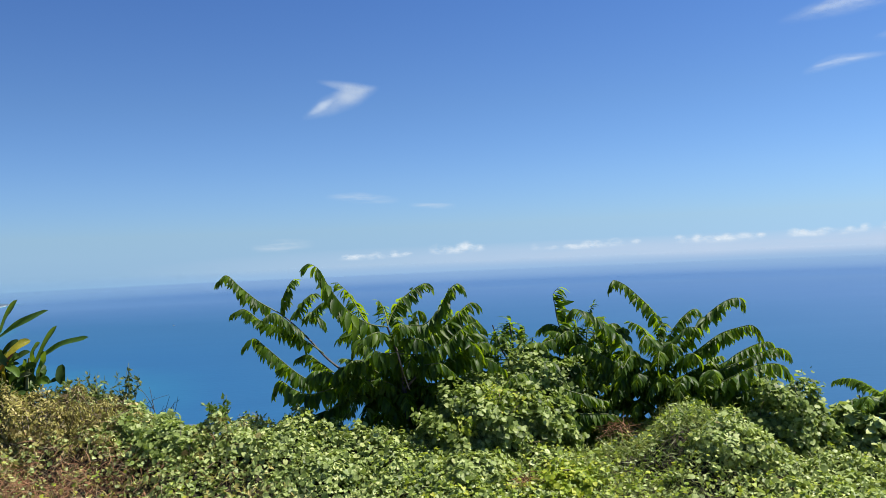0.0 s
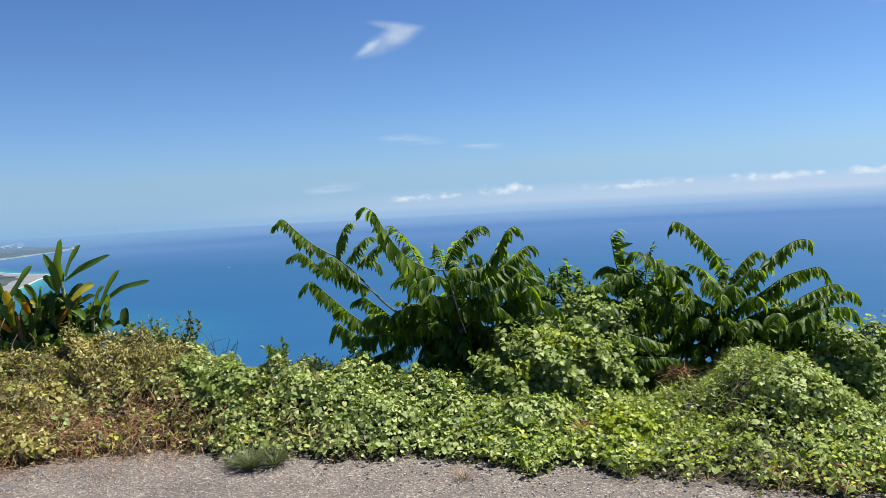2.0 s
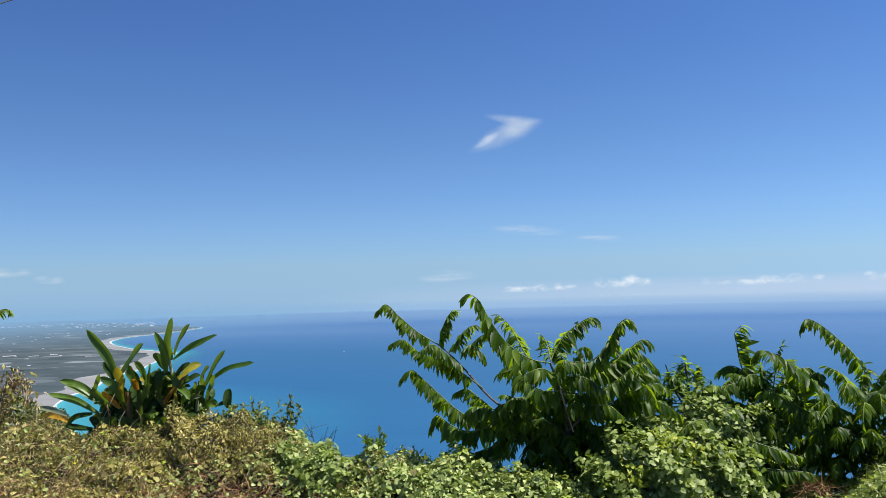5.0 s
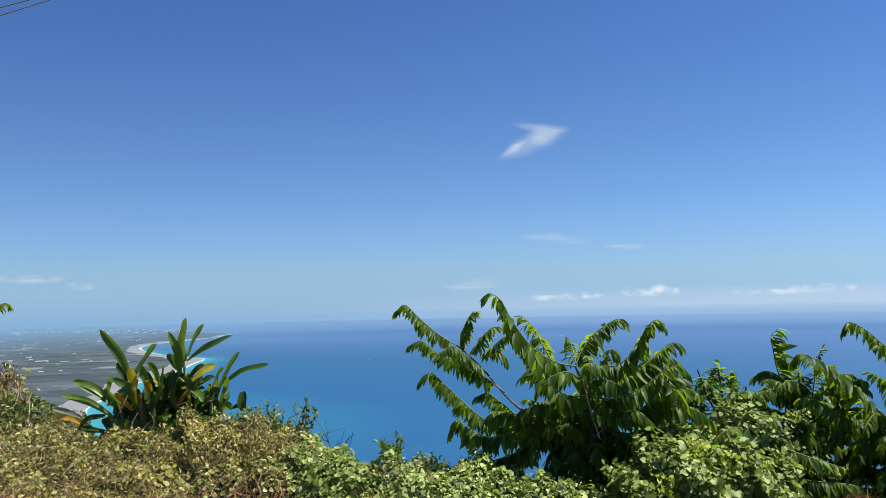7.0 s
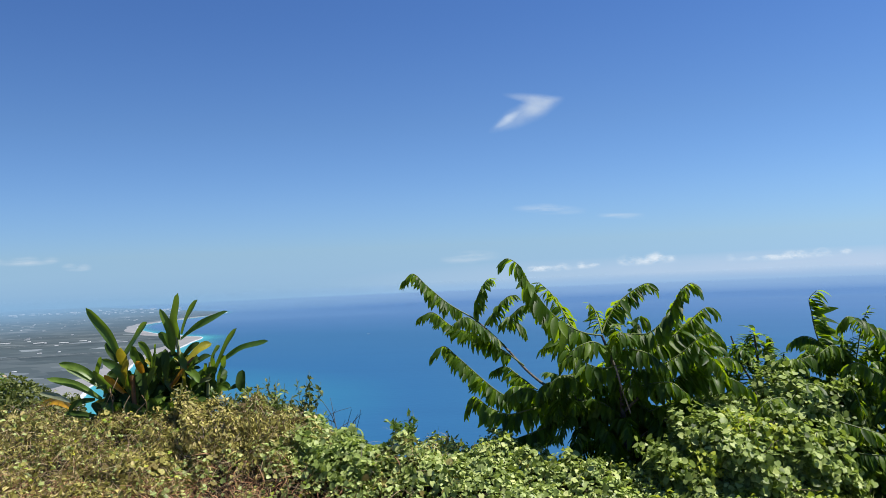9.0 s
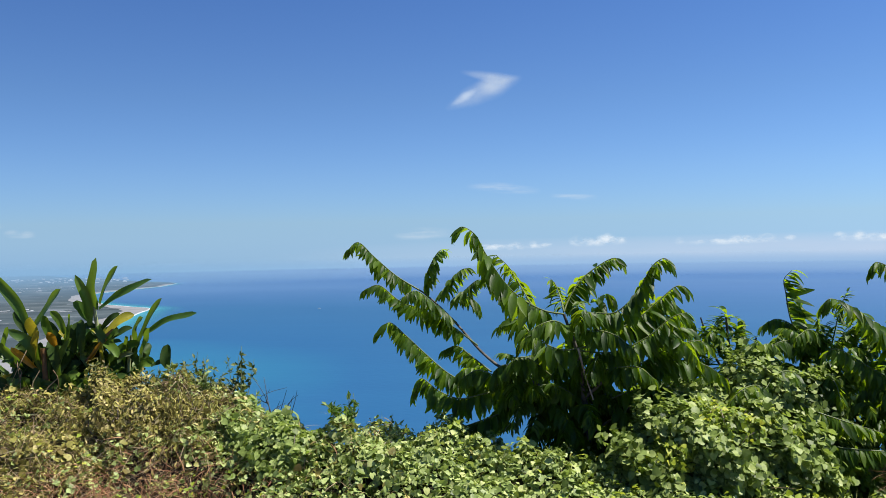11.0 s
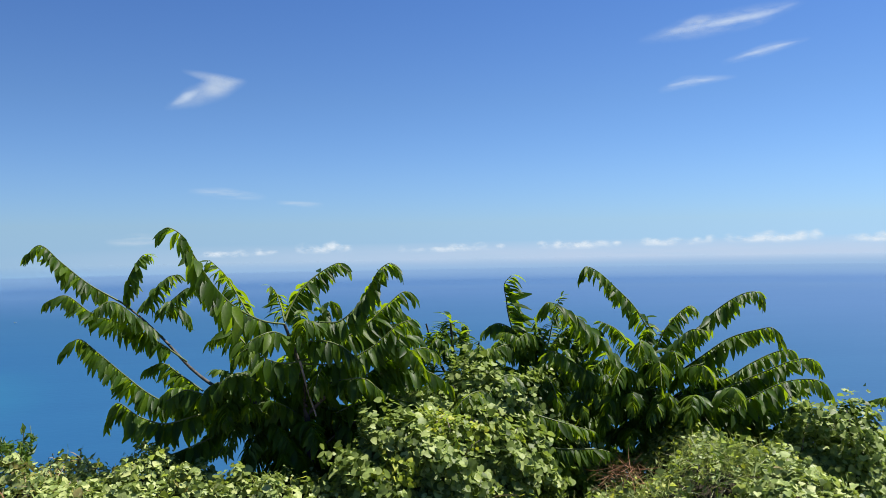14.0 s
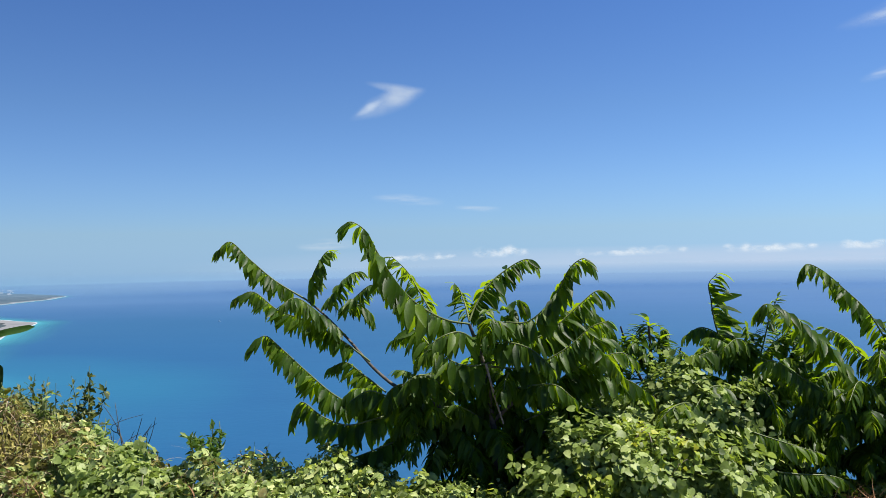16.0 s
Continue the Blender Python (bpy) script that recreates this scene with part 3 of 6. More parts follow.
# small houses and sheds of the plain, and a town towards the far shore
hv = np.array([(-.5, -.5, 0), (.5, -.5, 0), (.5, .5, 0), (-.5, .5, 0), (-.5, -.5, .7), (.5, -.5, .7), (.5, .5, .7), (-.5, .5, .7), (-.5, 0, 1), (.5, 0, 1)])
hf = [(0, 1, 5, 4), (2, 3, 7, 6), (4, 5, 9, 8), (6, 7, 8, 9), (1, 2, 6, 6), (6, 5, 1, 1), (5, 6, 9, 9), (3, 0, 4, 4), (4, 7, 3, 3), (7, 4, 8, 8)]
tri = []
for q in hf:
    q = list(dict.fromkeys(q))
    tri.append(q[:3])
    if len(q) == 4:
        tri.append([q[0], q[2], q[3]])
house_me = mesh_of("house", hv, np.array(tri), M_WALLS, False)
for k in range(260):
    far = k % 3 > 0
    s = int(rng.integers(45, 100)) if far else int(rng.integers(100, 160))
    back = breadth[s] + (rng.uniform(60, 1300) if far else rng.uniform(40, 700))
    c = shore[s] + inland[s] * 60 + np.array((-0.99, -0.12)) * back
    ob = new("house", house_me)
    ob.location = (c[0], c[1], SEA + 1.9 + 1.2 * min(1, back / 900))
    ob.scale = (rng.uniform(3, 8) * (3.5 if k % 9 == 0 else 1), rng.uniform(2, 4), rng.uniform(0.9, 1.6))
    ob.rotation_euler = (0, 0, rng.uniform(-0.3, 0.3) + 0.6)
    tagged(ob, "small pale house far off on the plain", "house", "houses of the plain")

# the pale roofs of the town near the far shore
for k in range(100):
    u = rng.uniform(0, 1)
    c = np.array((-2750 + 950 * u, 2900 + 150 * u)) * rng.normal(1.0, 0.045)
    ob = new("house", house_me)
    ob.location = (c[0], c[1], SEA + 3.2)
    ob.scale = (rng.uniform(5, 16), rng.uniform(5, 9), rng.uniform(2, 4.5))
    ob.rotation_euler = (0, 0, rng.uniform(-0.3, 0.3) + 0.6)
    tagged(ob, "pale building of the far town by the shore", "house", "houses of the town")

# low hills behind the plain, their colour already paled and blued by haze
hx = np.linspace(0, 1, 120)
base = np.stack((-4720 * np.sin(np.radians(56 - 19 * hx)), 4720 * np.cos(np.radians(56 - 19 * hx))), -1)
top = 14 + 14 * np.sin(5 * hx + 1) * np.sin(11 * hx) + 5 * np.sin(31 * hx) + 3 * np.sin(67 * hx)
top = np.maximum(top, 3) * np.clip((1 - hx) * 2.2, 0, 1)
rows = []
for o, k in ((-160, 0.0), (-70, 0.7), (0, 1.0), (60, 0.6), (130, 0.0)):
    rows.append(np.column_stack((base * (1 + o / 4720), SEA + 3.9 + top * k)))
v = np.concatenate(rows)
f = np.array([(r * 120 + i, r * 120 + i + 1, (r + 1) * 120 + i + 1, (r + 1) * 120 + i) for r in range(4) for i in range(119)])
tagged(new("backdrop", mesh_of("backdrop", v, f, M_RIDGE)), "low hills beyond the plain, haze blue put into their colour", "hills", kind="structure")


def boat(at, heading, size):
    """A small white fishing boat."""
    ob = thing("boat", at, "tiny white fishing boat out on the sea", "boat", "boats")
    ob.rotation_euler = (0, 0, heading)
    secs = [(-0.5, 0.13, 0), (-0.2, 0.17, 0), (0.2, 0.14, 0.02), (0.5, 0.01, 0.06)]
    v = [(x, s * w * k, z) for x, w, dz in secs for s, k, z in ((-1, 0.6, -0.02), (-1, 1, 0.11 + dz), (1, 1, 0.11 + dz), (1, 0.6, -0.02))]
    f = [(i * 4 + k, i * 4 + k + 1, i * 4 + k + 5, i * 4 + k + 4) for i in range(3) for k in range(3)] + [(0, 3, 2, 1)]
    part("hull", mesh_of("hull", np.array(v) * size, np.array(f), M_HULL, False), ob)
    part("cabin", mesh_of("cabin", (cube * np.array((0.3, 0.3, 0.4)) + np.array((-0.1, 0, 0.2))) * size, cube_f, M_HULL, False), ob)


boat((-463, 1400, SEA), 0.3, 4.5)

# ---- clouds, far off ----
def cloud(ribbons, mat, label, group=""):
    """One cloud out of ribbons: each a line of points and its breadth in metres."""
    v, f, uvs = [], [], []
    for pts, breadths in ribbons:
        pts = np.asarray(pts, dtype=float)
        k = max(14, 2 * len(pts))
        s = np.linspace(0, len(pts) - 1, k)
        line = np.stack([np.interp(s, np.arange(len(pts)), pts[:, c]) for c in range(3)], -1)
        line[1:-1] = (line[:-2] + 2 * line[1:-1] + line[2:]) / 4
        w = np.interp(s, np.linspace(0, len(pts) - 1, len(breadths)), breadths)
        t = unit(np.gradient(line, axis=0))
        side = unit(np.cross(t, unit(line)))
        o = len(v)
        for i in range(k):
            for j in range(5):
                v.append(line[i] + side[i] * w[i] * (j / 4 - 0.5))
                uvs.append((i / (k - 1), j / 4))
        f += [(o + i * 5 + j, o + i * 5 + j + 1, o + i * 5 + j + 6, o + i * 5 + j + 5) for i in range(k - 1) for j in range(4)]
    me = mesh_of("cloud", v, np.array(f), mat)
    layer = me.uv_layers.new(name="uv")
    for lp in me.loops:
        layer.data[lp.index].uv = uvs[lp.vertex_index]
    ob = tagged(new("cloud", me), label, "cloud", group, "structure")
    ob.visible_shadow = False
    return ob


def second(ob, other):
    """Two sheets of one cloud: the bright core rides with its veil."""
    other.name, other.parent = "core", ob
    for key in ("label", "category", "group", "kind"):
        if key in other:
            del other[key]


veil = cloud([([(-740, 4477, 770), (-600, 4482, 836), (-450, 4490, 886), (-305, 4494, 934)], (30, 135, 140, 36)),
              ([(-650, 4452, 972), (-530, 4470, 946), (-420, 4485, 924), (-320, 4492, 930)], (25, 64, 80, 30)),
              ([(-580, 4475, 872), (-470, 4485, 902), (-360, 4490, 922)], (70, 150, 60))], M_WISP, "small white frayed wisp of cloud high in the sky", "wispy clouds")
second(veil, cloud([([(-706, 4470, 788), (-620, 4473, 838), (-550, 4476, 880)], (24, 66, 24))], M_CORE, "core"))
veil = cloud([([(1720, 4110, 1085), (1976, 3995, 1140), (2246, 3846, 1165), (2460, 3710, 1222)], (50, 150, 140, 50)),
              ([(1850, 4060, 1110), (2000, 3990, 1172), (2090, 3950, 1188)], (30, 80, 40))], M_STREAK, "long white streak of cloud high in the sky", "wispy clouds")
second(veil, cloud([([(1860, 4050, 1118), (2050, 3950, 1148), (2280, 3815, 1166), (2420, 3725, 1208)], (24, 50, 44, 20))], M_CORE, "core"))
veil = cloud([([(2110, 3960, 946), (2310, 3851, 1000), (2490, 3735, 1036)], (40, 80, 26))], M_STREAK, "thin slanting streak of cloud", "wispy clouds")
second(veil, cloud([([(2170, 3920, 966), (2310, 3845, 1000), (2440, 3760, 1026)], (16, 30, 14))], M_CORE, "core"))
veil = cloud([([(1840, 4120, 830), (1974, 4064, 874), (2210, 3945, 882)], (40, 84, 26))], M_STREAK, "thin streak of white cloud", "wispy clouds")
second(veil, cloud([([(1880, 4095, 856), (1990, 4045, 872), (2110, 3985, 876)], (14, 30, 14))], M_CORE, "core"))
cloud([([(-640, 4545, 346), (-438, 4567, 335), (-220, 4583, 313)], (40, 75, 40))], M_VEIL, "faint flat veil of cloud above the horizon", "veil clouds")
cloud([([(-180, 4589, 285), (90, 4590, 266)], (30, 45))], M_VEIL, "faint flat veil of cloud above the horizon", "veil clouds")
cloud([([(-1050, 4480, 78), (-880, 4510, 88), (-700, 4540, 92)], (50, 90, 50))], M_VEIL, "faint flat veil of cloud above the horizon", "veil clouds")


def bank(p0, p1, height, puffs, mat=M_BANK):
    """A line of small far cumulus: a flat base with rounded heads."""
    p0, p1 = np.array(p0, dtype=float), np.array(p1, dtype=float)
    height = height * 1.35
    rib = [([p0, (p0 + p1) / 2, p1], (height * 0.5, height * 0.8, height * 0.5))]
    for k in range(puffs):
        c = p0 + (p1 - p0) * (k + 0.5 + rng.uniform(-0.3, 0.3)) / puffs
        w = rng.uniform(0.5, 1.1) * height
        h = rng.uniform(0.5, 1.2) * height
        d = unit(p1 - p0)
        c = c + np.array((0, 0, h * 0.25))
        rib.append(([c - d * w, c, c + d * w], (h * 0.6, h, h * 0.6)))
    cloud(rib, mat, "line of small white cumulus low over the horizon", "horizon clouds")


bank((-600, 4560, 0), (-160, 4597, 10), 38, 5)
bank((-80, 4600, 14), (250, 4592, 24), 44, 5)
cloud([([(70, 4598, 28), (135, 4598, 46), (200, 4596, 36)], (30, 70, 30))], M_BANK, "small white cumulus head low over the horizon", "horizon clouds")
bank((480, 4574, 8), (1080, 4471, 18), 36, 7)
bank((1240, 4428, 16), (1680, 4280, 22), 44, 6)
bank((1760, 4250, 22), (2140, 4070, 34), 40, 5)
bank((2170, 4055, 34), (2570, 3810, 40), 48, 7)
bank((2640, 3770, 24), (3000, 3480, 34), 40, 4)
bank((-3080, 3410, 146), (-2830, 3625, 146), 40, 4, M_VEIL)
bank((-2800, 3648, 104), (-2700, 3720, 106), 32, 2, M_VEIL)

# a thin sea haze along the horizon, painted with glowing see-through sheets
M_HAZE = cloud_material("sea_haze_glow", 0.42, 0.75, (1.0, 1.0), -1.2, 1.6)
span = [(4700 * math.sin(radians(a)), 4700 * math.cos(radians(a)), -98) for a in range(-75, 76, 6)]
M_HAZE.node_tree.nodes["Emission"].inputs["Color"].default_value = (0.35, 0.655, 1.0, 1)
haze = cloud([(span, [112] * len(span))], M_HAZE, "glowing sheet painted as thin pale sea haze along the horizon")
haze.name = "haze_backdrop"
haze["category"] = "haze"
# a nearer glowing sheet blurs the sea's edge as haze would
M_EDGE = cloud_material("horizon_haze_glow", 0.40, 0.85, (1.0, 1.0), -1.2, 1.0, 0.35)
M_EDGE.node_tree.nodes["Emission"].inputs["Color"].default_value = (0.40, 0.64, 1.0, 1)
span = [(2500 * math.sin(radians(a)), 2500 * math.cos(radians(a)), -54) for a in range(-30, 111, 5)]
haze = cloud([(span, [66] * len(span))], M_EDGE, "glowing haze sheet softening where the sea meets the sky")
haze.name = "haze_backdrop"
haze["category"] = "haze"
# a paler glowing sheet paints the murk below the cumulus
M_MURK = cloud_material("cloud_murk_glow", 0.45, 0.85, (1.6, 1.2), -0.6, 0.9)
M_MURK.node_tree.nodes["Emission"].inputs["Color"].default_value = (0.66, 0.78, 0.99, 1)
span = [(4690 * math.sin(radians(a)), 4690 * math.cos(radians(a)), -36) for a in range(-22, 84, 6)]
haze = cloud([(span, [60, 140] + [186] * (len(span) - 2))], M_MURK, "glowing whitish sheet painted as murk under the far cumulus")
haze.name = "murk_backdrop"
haze["category"] = "haze"

# distance haze over the plain: upright blue sheets that glow faintly
M_AIR = cloud_material("plain_haze_glow", 0.37, 0.7, (1.0, 1.0), -1.2, 1.4)
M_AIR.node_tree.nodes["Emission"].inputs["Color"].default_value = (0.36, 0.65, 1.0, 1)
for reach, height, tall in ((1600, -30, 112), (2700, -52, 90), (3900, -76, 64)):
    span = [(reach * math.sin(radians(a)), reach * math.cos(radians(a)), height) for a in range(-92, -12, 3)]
    haze = cloud([(span, [tall] * len(span))], M_AIR, "glowing blue sheet painted as thin haze over the far plain")
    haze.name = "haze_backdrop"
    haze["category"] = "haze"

# overhead cables
for foot, head in (((-11.1, 6.5, 3.47), (-11.1, 24.0, 13.2)), ((-11.1, 6.5, 3.15), (-11.1, 24.0, 13.35))):
    mid = tuple((p + q) / 2 for p, q in zip(foot, head))
    v, f = tube_of(bezier(foot, mid, head, 24), 0.012, 0.012, 6)
    tagged(new("cable", mesh_of("cable", v, f, M_CABLE)), "thin black overhead cable", "cable", "overhead cables", "structure")

# ---- leaves and fronds ----
LEAF_FORMS = ((0.30, 0.25), (0.32, 0.38), (0.28, 0.52), (0.31, 0.12), (0.27, 0.34))
SHAPES = [blade_shape(1.0, w, b, 4, 0.34, 0.40) for w, b in LEAF_FORMS]
LEAFLETS = [mesh_of("leaflet", *shape, M_FROND) for shape in SHAPES]


def leaflet_poses(arc, size, droop, start, r, spacing=0.0, lean=(0, 0, 0)):
    """Where the paired leaflets of a frond sit: place, direction, normal, length."""
    seg = np.linalg.norm(np.diff(arc, axis=0), axis=1)
    dist = np.concatenate(((0,), np.cumsum(seg)))
    count = max(4, int(dist[-1] * (1 - start) / (spacing or 0.125 * size)))
    out = []
    tang = unit(np.gradient(arc, axis=0))
    for i in range(count + 1):
        u = start + (1 - start) * i / count
        s = u * dist[-1]
        t = unit(np.array([np.interp(s, dist, tang[:, c]) for c in range(3)]))
        side = unit(np.cross(t, (0, 0, 1.0)))
        if abs(t[2]) > 0.85:
            side = unit(np.cross(t, (1.0, 0.2, 0.0)))
        full = size * min(1.0, 0.78 + 1.2 * (u - start)) * (1 - 0.42 * max(0.0, u - 0.55) / 0.45)
        for sg in ((1, -1) if i < count else (0,)):
            at = min(s + (sg < 0) * 0.006, dist[-1])
            p = np.array([np.interp(at, dist, arc[:, c]) for c in range(3)])
            hang = droop * r.uniform(0.38, 1.0)
            out_by = r.uniform(0.50, 0.78)
            d = unit(side * sg * out_by + t * r.uniform(0.22, 0.46) * (1 + 1.2 * (u > 0.9)) + np.array((0, 0, -hang)) + np.asarray(lean) + r.normal(0, 0.12, 3))
            nrm = unit(side * sg * hang + np.array((0, 0, out_by + 0.1)) + t * r.normal(0.2, 0.3) + r.normal(0, 0.20, 3))
            out.append((p, d, nrm, full * r.uniform(0.82, 1.10)))
    return out


def smooth_line(points, steps=6):
    """A smooth line that passes through all the points."""
    p = np.asarray(points, dtype=float)
    p = np.concatenate((2 * p[:1] - p[1:2], p, 2 * p[-1:] - p[-2:-1]))
    u = np.linspace(0, 1, steps, endpoint=False)[:, None]
    out = [0.5 * (2 * b + (c - a) * u + (2 * a - 5 * b + 4 * c - d) * u ** 2 + (3 * b - a - 3 * c + d) * u ** 3) for a, b, c, d in zip(p[:-3], p[1:-2], p[2:-1], p[3:])]
    return np.concatenate(out + [p[-2:-1]])


def plume(tree, points, size=0.13, droop=1.0, start=0.14, spacing=0.0, lean=(0, 0, 0)):
    """A pinnate leaf: a rachis through the points with paired hanging leaflets."""
    r = np.random.default_rng(abs(hash((points[0], points[-1]))) % 2 ** 31)
    arc = local(tree, smooth_line(points))
    n_before = tree.get("singles", 0)
    one = part("frond", mesh_of("rachis", *tube_of(arc, 0.0058, 0.0018, 5), M_RACHIS), tree)
    poses = leaflet_poses(arc, 0.97 * size, droop, start, r, spacing, lean)
    pos, d, nrm, ln = (np.array(x) for x in zip(*poses))
    turn = frames_of(d, nrm)
    pick = r.integers(0, len(SHAPES), len(poses))
    if n_before + len(poses) <= 320:
        tree["singles"] = n_before + len(poses)
        for k in range(len(poses)):
            ob = new("leaflet", LEAFLETS[pick[k]])
            ob.parent = one
            ob.matrix_basis = Matrix.Translation(pos[k]) @ Matrix(turn[k].tolist()).to_4x4() @ Matrix.Scale(ln[k], 4)
    else:
        me = joined([(np.einsum("nij,vj->nvi", turn[pick == q], SHAPES[q][0]).reshape(-1, 3) * np.repeat(ln[pick == q], len(SHAPES[q][0]))[:, None] + np.repeat(pos[pick == q], len(SHAPES[q][0]), axis=0),
                      (SHAPES[q][1][None] + (np.arange((pick == q).sum()) * len(SHAPES[q][0]))[:, None, None]).reshape(-1, 4)) for q in range(len(SHAPES)) if (pick == q).any()])
        tagged(part("foliage", mesh_of("foliage", *me, M_FROND), one), kind="stuff")


def frond(tree, base, mid, tip, size=0.095, droop=1.0, start=0.12):
    """A short pinnate leaf in one arc."""
    plume(tree, (base, tuple((2 * m + b / 2 + t / 2) / 3 for b, m, t in zip(base, mid, tip)), tip), size, droop, start)


def limb(tree, pts, r0, r1, mat=None, name="limb"):
    p = np.asarray(pts, dtype=float)
    s = np.linspace(0, len(p) - 1, 5 * len(p))
    line = np.stack([np.interp(s, np.arange(len(p)), p[:, c]) for c in range(3)], -1)
    for _ in range(3):
        line[1:-1] = (line[:-2] + 2 * line[1:-1] + line[2:]) / 4
    part(name, mesh_of(name, *tube_of(local(tree, line), r0, r1, 8), mat or M_BARK), tree)


def inner_fronds(tree, centre, spread, count, seed, size=0.095, mat=M_DARK, name="crown"):
    """The crowded shaded leaves inside a crown, in one mesh."""
    r = np.random.default_rng(seed)
    P, D, Nn, L = [], [], [], []
    for _ in range(count):
        q = r.normal(0, 1, 3)
        q = q / np.linalg.norm(q) * r.uniform(0.2, 1.0) ** 0.6
        a = np.asarray(centre) + q * np.asarray(spread)
        out = unit(np.array((q[0], q[1], 0.25 + 0.5 * q[2])) + r.normal(0, 0.35, 3))
        ln = r.uniform(0.28, 0.5)
        arc = local(tree, bezier(a, a + out * ln * 0.55 + np.array((0, 0, 0.03)), a + out * ln - np.array((0, 0, ln * r.uniform(0.1, 0.5)))))
        for p, d, nrm, l_ in leaflet_poses(arc, size, 0.7, 0.1, r):
            P.append(p), D.append(d), Nn.append(nrm), L.append(l_)
    me = scattered(name, SHAPES[1], np.array(P), frames_of(np.array(D), np.array(Nn)), np.array(L), mat)
    return tagged(part(name, me, tree), kind="stuff")


def base_at(x, y):
    return (x, y, float(land(x, y)) - 0.03)


tree_a = thing("tree", base_at(-0.40, 6.55), "young tree with arching pinnate leaves and drooping glossy green leaflets", "tree")
limb(tree_a, [base_at(-0.40, 6.55), (-0.37, 6.52, 0.45), (-0.39, 6.5, 0.62), (-0.42, 6.47, 0.90), (-0.50, 6.45, 1.13)], 0.024, 0.008, name="trunk")
limb(tree_a, [(-0.38, 6.52, 0.50), (-0.58, 6.53, 0.66), (-0.74, 6.56, 0.73), (-0.91, 6.65, 0.79), (-1.04, 6.75, 0.88), (-1.18, 6.85, 1.02), (-1.34, 6.95, 1.16), (-1.45, 7.0, 1.24)], 0.013, 0.005)
limb(tree_a, [(-0.40, 6.5, 0.62), (-0.30, 6.45, 0.72), (-0.24, 6.4, 0.78)], 0.012, 0.006)
limb(tree_a, [(-0.58, 6.53, 0.66), (-0.72, 6.5, 0.68), (-0.90, 6.5, 0.68)], 0.009, 0.005)
limb(tree_a, [(-0.42, 6.28, 0.95), (-0.38, 6.28, 0.79), (-0.34, 6.28, 0.66)], 0.007, 0.004, M_TWIG, "dead_stalk")
limb(tree_a, [(-0.37, 6.52, 0.4), (-0.25, 6.5, 0.5), (-0.1, 6.4, 0.62)], 0.010, 0.005)
plume(tree_a, ((-1.45, 7.0, 1.24), (-1.62, 6.97, 1.35), (-1.76, 6.93, 1.48), (-1.86, 6.9, 1.58), (-1.94, 6.9, 1.52)), 0.12)
plume(tree_a, ((-1.05, 6.75, 0.91), (-1.2, 6.72, 1.03), (-1.36, 6.7, 1.13), (-1.54, 6.7, 1.2), (-1.67, 6.7, 1.3), (-1.77, 6.7, 1.27)), 0.125)
plume(tree_a, ((-1.19, 6.8, 1.05), (-1.29, 6.65, 1.17), (-1.4, 6.55, 1.27), (-1.48, 6.5, 1.23)), 0.125)
plume(tree_a, ((-0.91, 6.6, 0.68), (-1.08, 6.55, 0.7), (-1.2, 6.5, 0.77), (-1.33, 6.5, 0.88), (-1.47, 6.5, 1.01), (-1.56, 6.5, 1.08), (-1.64, 6.5, 1.02)), 0.135)
plume(tree_a, ((-0.88, 6.5, 0.68), (-1.0, 6.4, 0.66), (-1.12, 6.38, 0.64), (-1.24, 6.36, 0.69), (-1.34, 6.36, 0.76), (-1.39, 6.36, 0.67)), 0.15)
plume(tree_a, ((-0.82, 6.5, 0.56), (-0.96, 6.4, 0.52), (-1.12, 6.38, 0.47), (-1.26, 6.36, 0.47)), 0.13)
plume(tree_a, ((-1.42, 7.0, 1.22), (-1.42, 7.0, 1.34), (-1.38, 7.0, 1.44), (-1.33, 7.0, 1.51), (-1.29, 7.0, 1.52)), 0.13, 0.9, lean=(0.15, 0, 0))
plume(tree_a, ((-1.33, 6.95, 1.18), (-1.26, 6.9, 1.29), (-1.17, 6.85, 1.38), (-1.11, 6.85, 1.4)), 0.105, 0.8)
plume(tree_a, ((-1.24, 6.9, 1.17), (-1.14, 6.8, 1.25), (-1.05, 6.75, 1.32), (-1.0, 6.75, 1.32)), 0.10, 0.8)
plume(tree_a, ((-1.19, 6.95, 1.19), (-1.13, 6.9, 1.21), (-1.07, 6.9, 1.17), (-1.05, 6.9, 1.11)), 0.10)
plume(tree_a, ((-0.5, 6.45, 1.13), (-0.62, 6.38, 1.16), (-0.75, 6.34, 1.24), (-0.85, 6.32, 1.35), (-0.94, 6.3, 1.5), (-0.99, 6.29, 1.6), (-1.06, 6.28, 1.65), (-1.11, 6.28, 1.63)), 0.175)
plume(tree_a, ((-0.54, 6.5, 1.13), (-0.68, 6.7, 1.15), (-0.78, 6.9, 1.27), (-0.86, 7.0, 1.39), (-0.95, 7.0, 1.48)), 0.15)
plume(tree_a, ((-0.5, 6.5, 1.14), (-0.47, 6.55, 1.21), (-0.4, 6.6, 1.32), (-0.3, 6.65, 1.4), (-0.2, 6.65, 1.45), (-0.15, 6.65, 1.42)), 0.135, 0.85)
plume(tree_a, ((-0.45, 6.45, 1.13), (-0.32, 6.38, 1.14), (-0.2, 6.34, 1.15), (-0.08, 6.3, 1.27), (-0.01, 6.28, 1.4), (0.06, 6.28, 1.45), (0.1, 6.28, 1.41)), 0.15)
plume(tree_a, ((-0.46, 6.45, 1.02), (-0.28, 6.45, 1.02), (-0.1, 6.5, 1.08), (0.04, 6.55, 1.19), (0.16, 6.6, 1.28), (0.22, 6.6, 1.25)), 0.15)
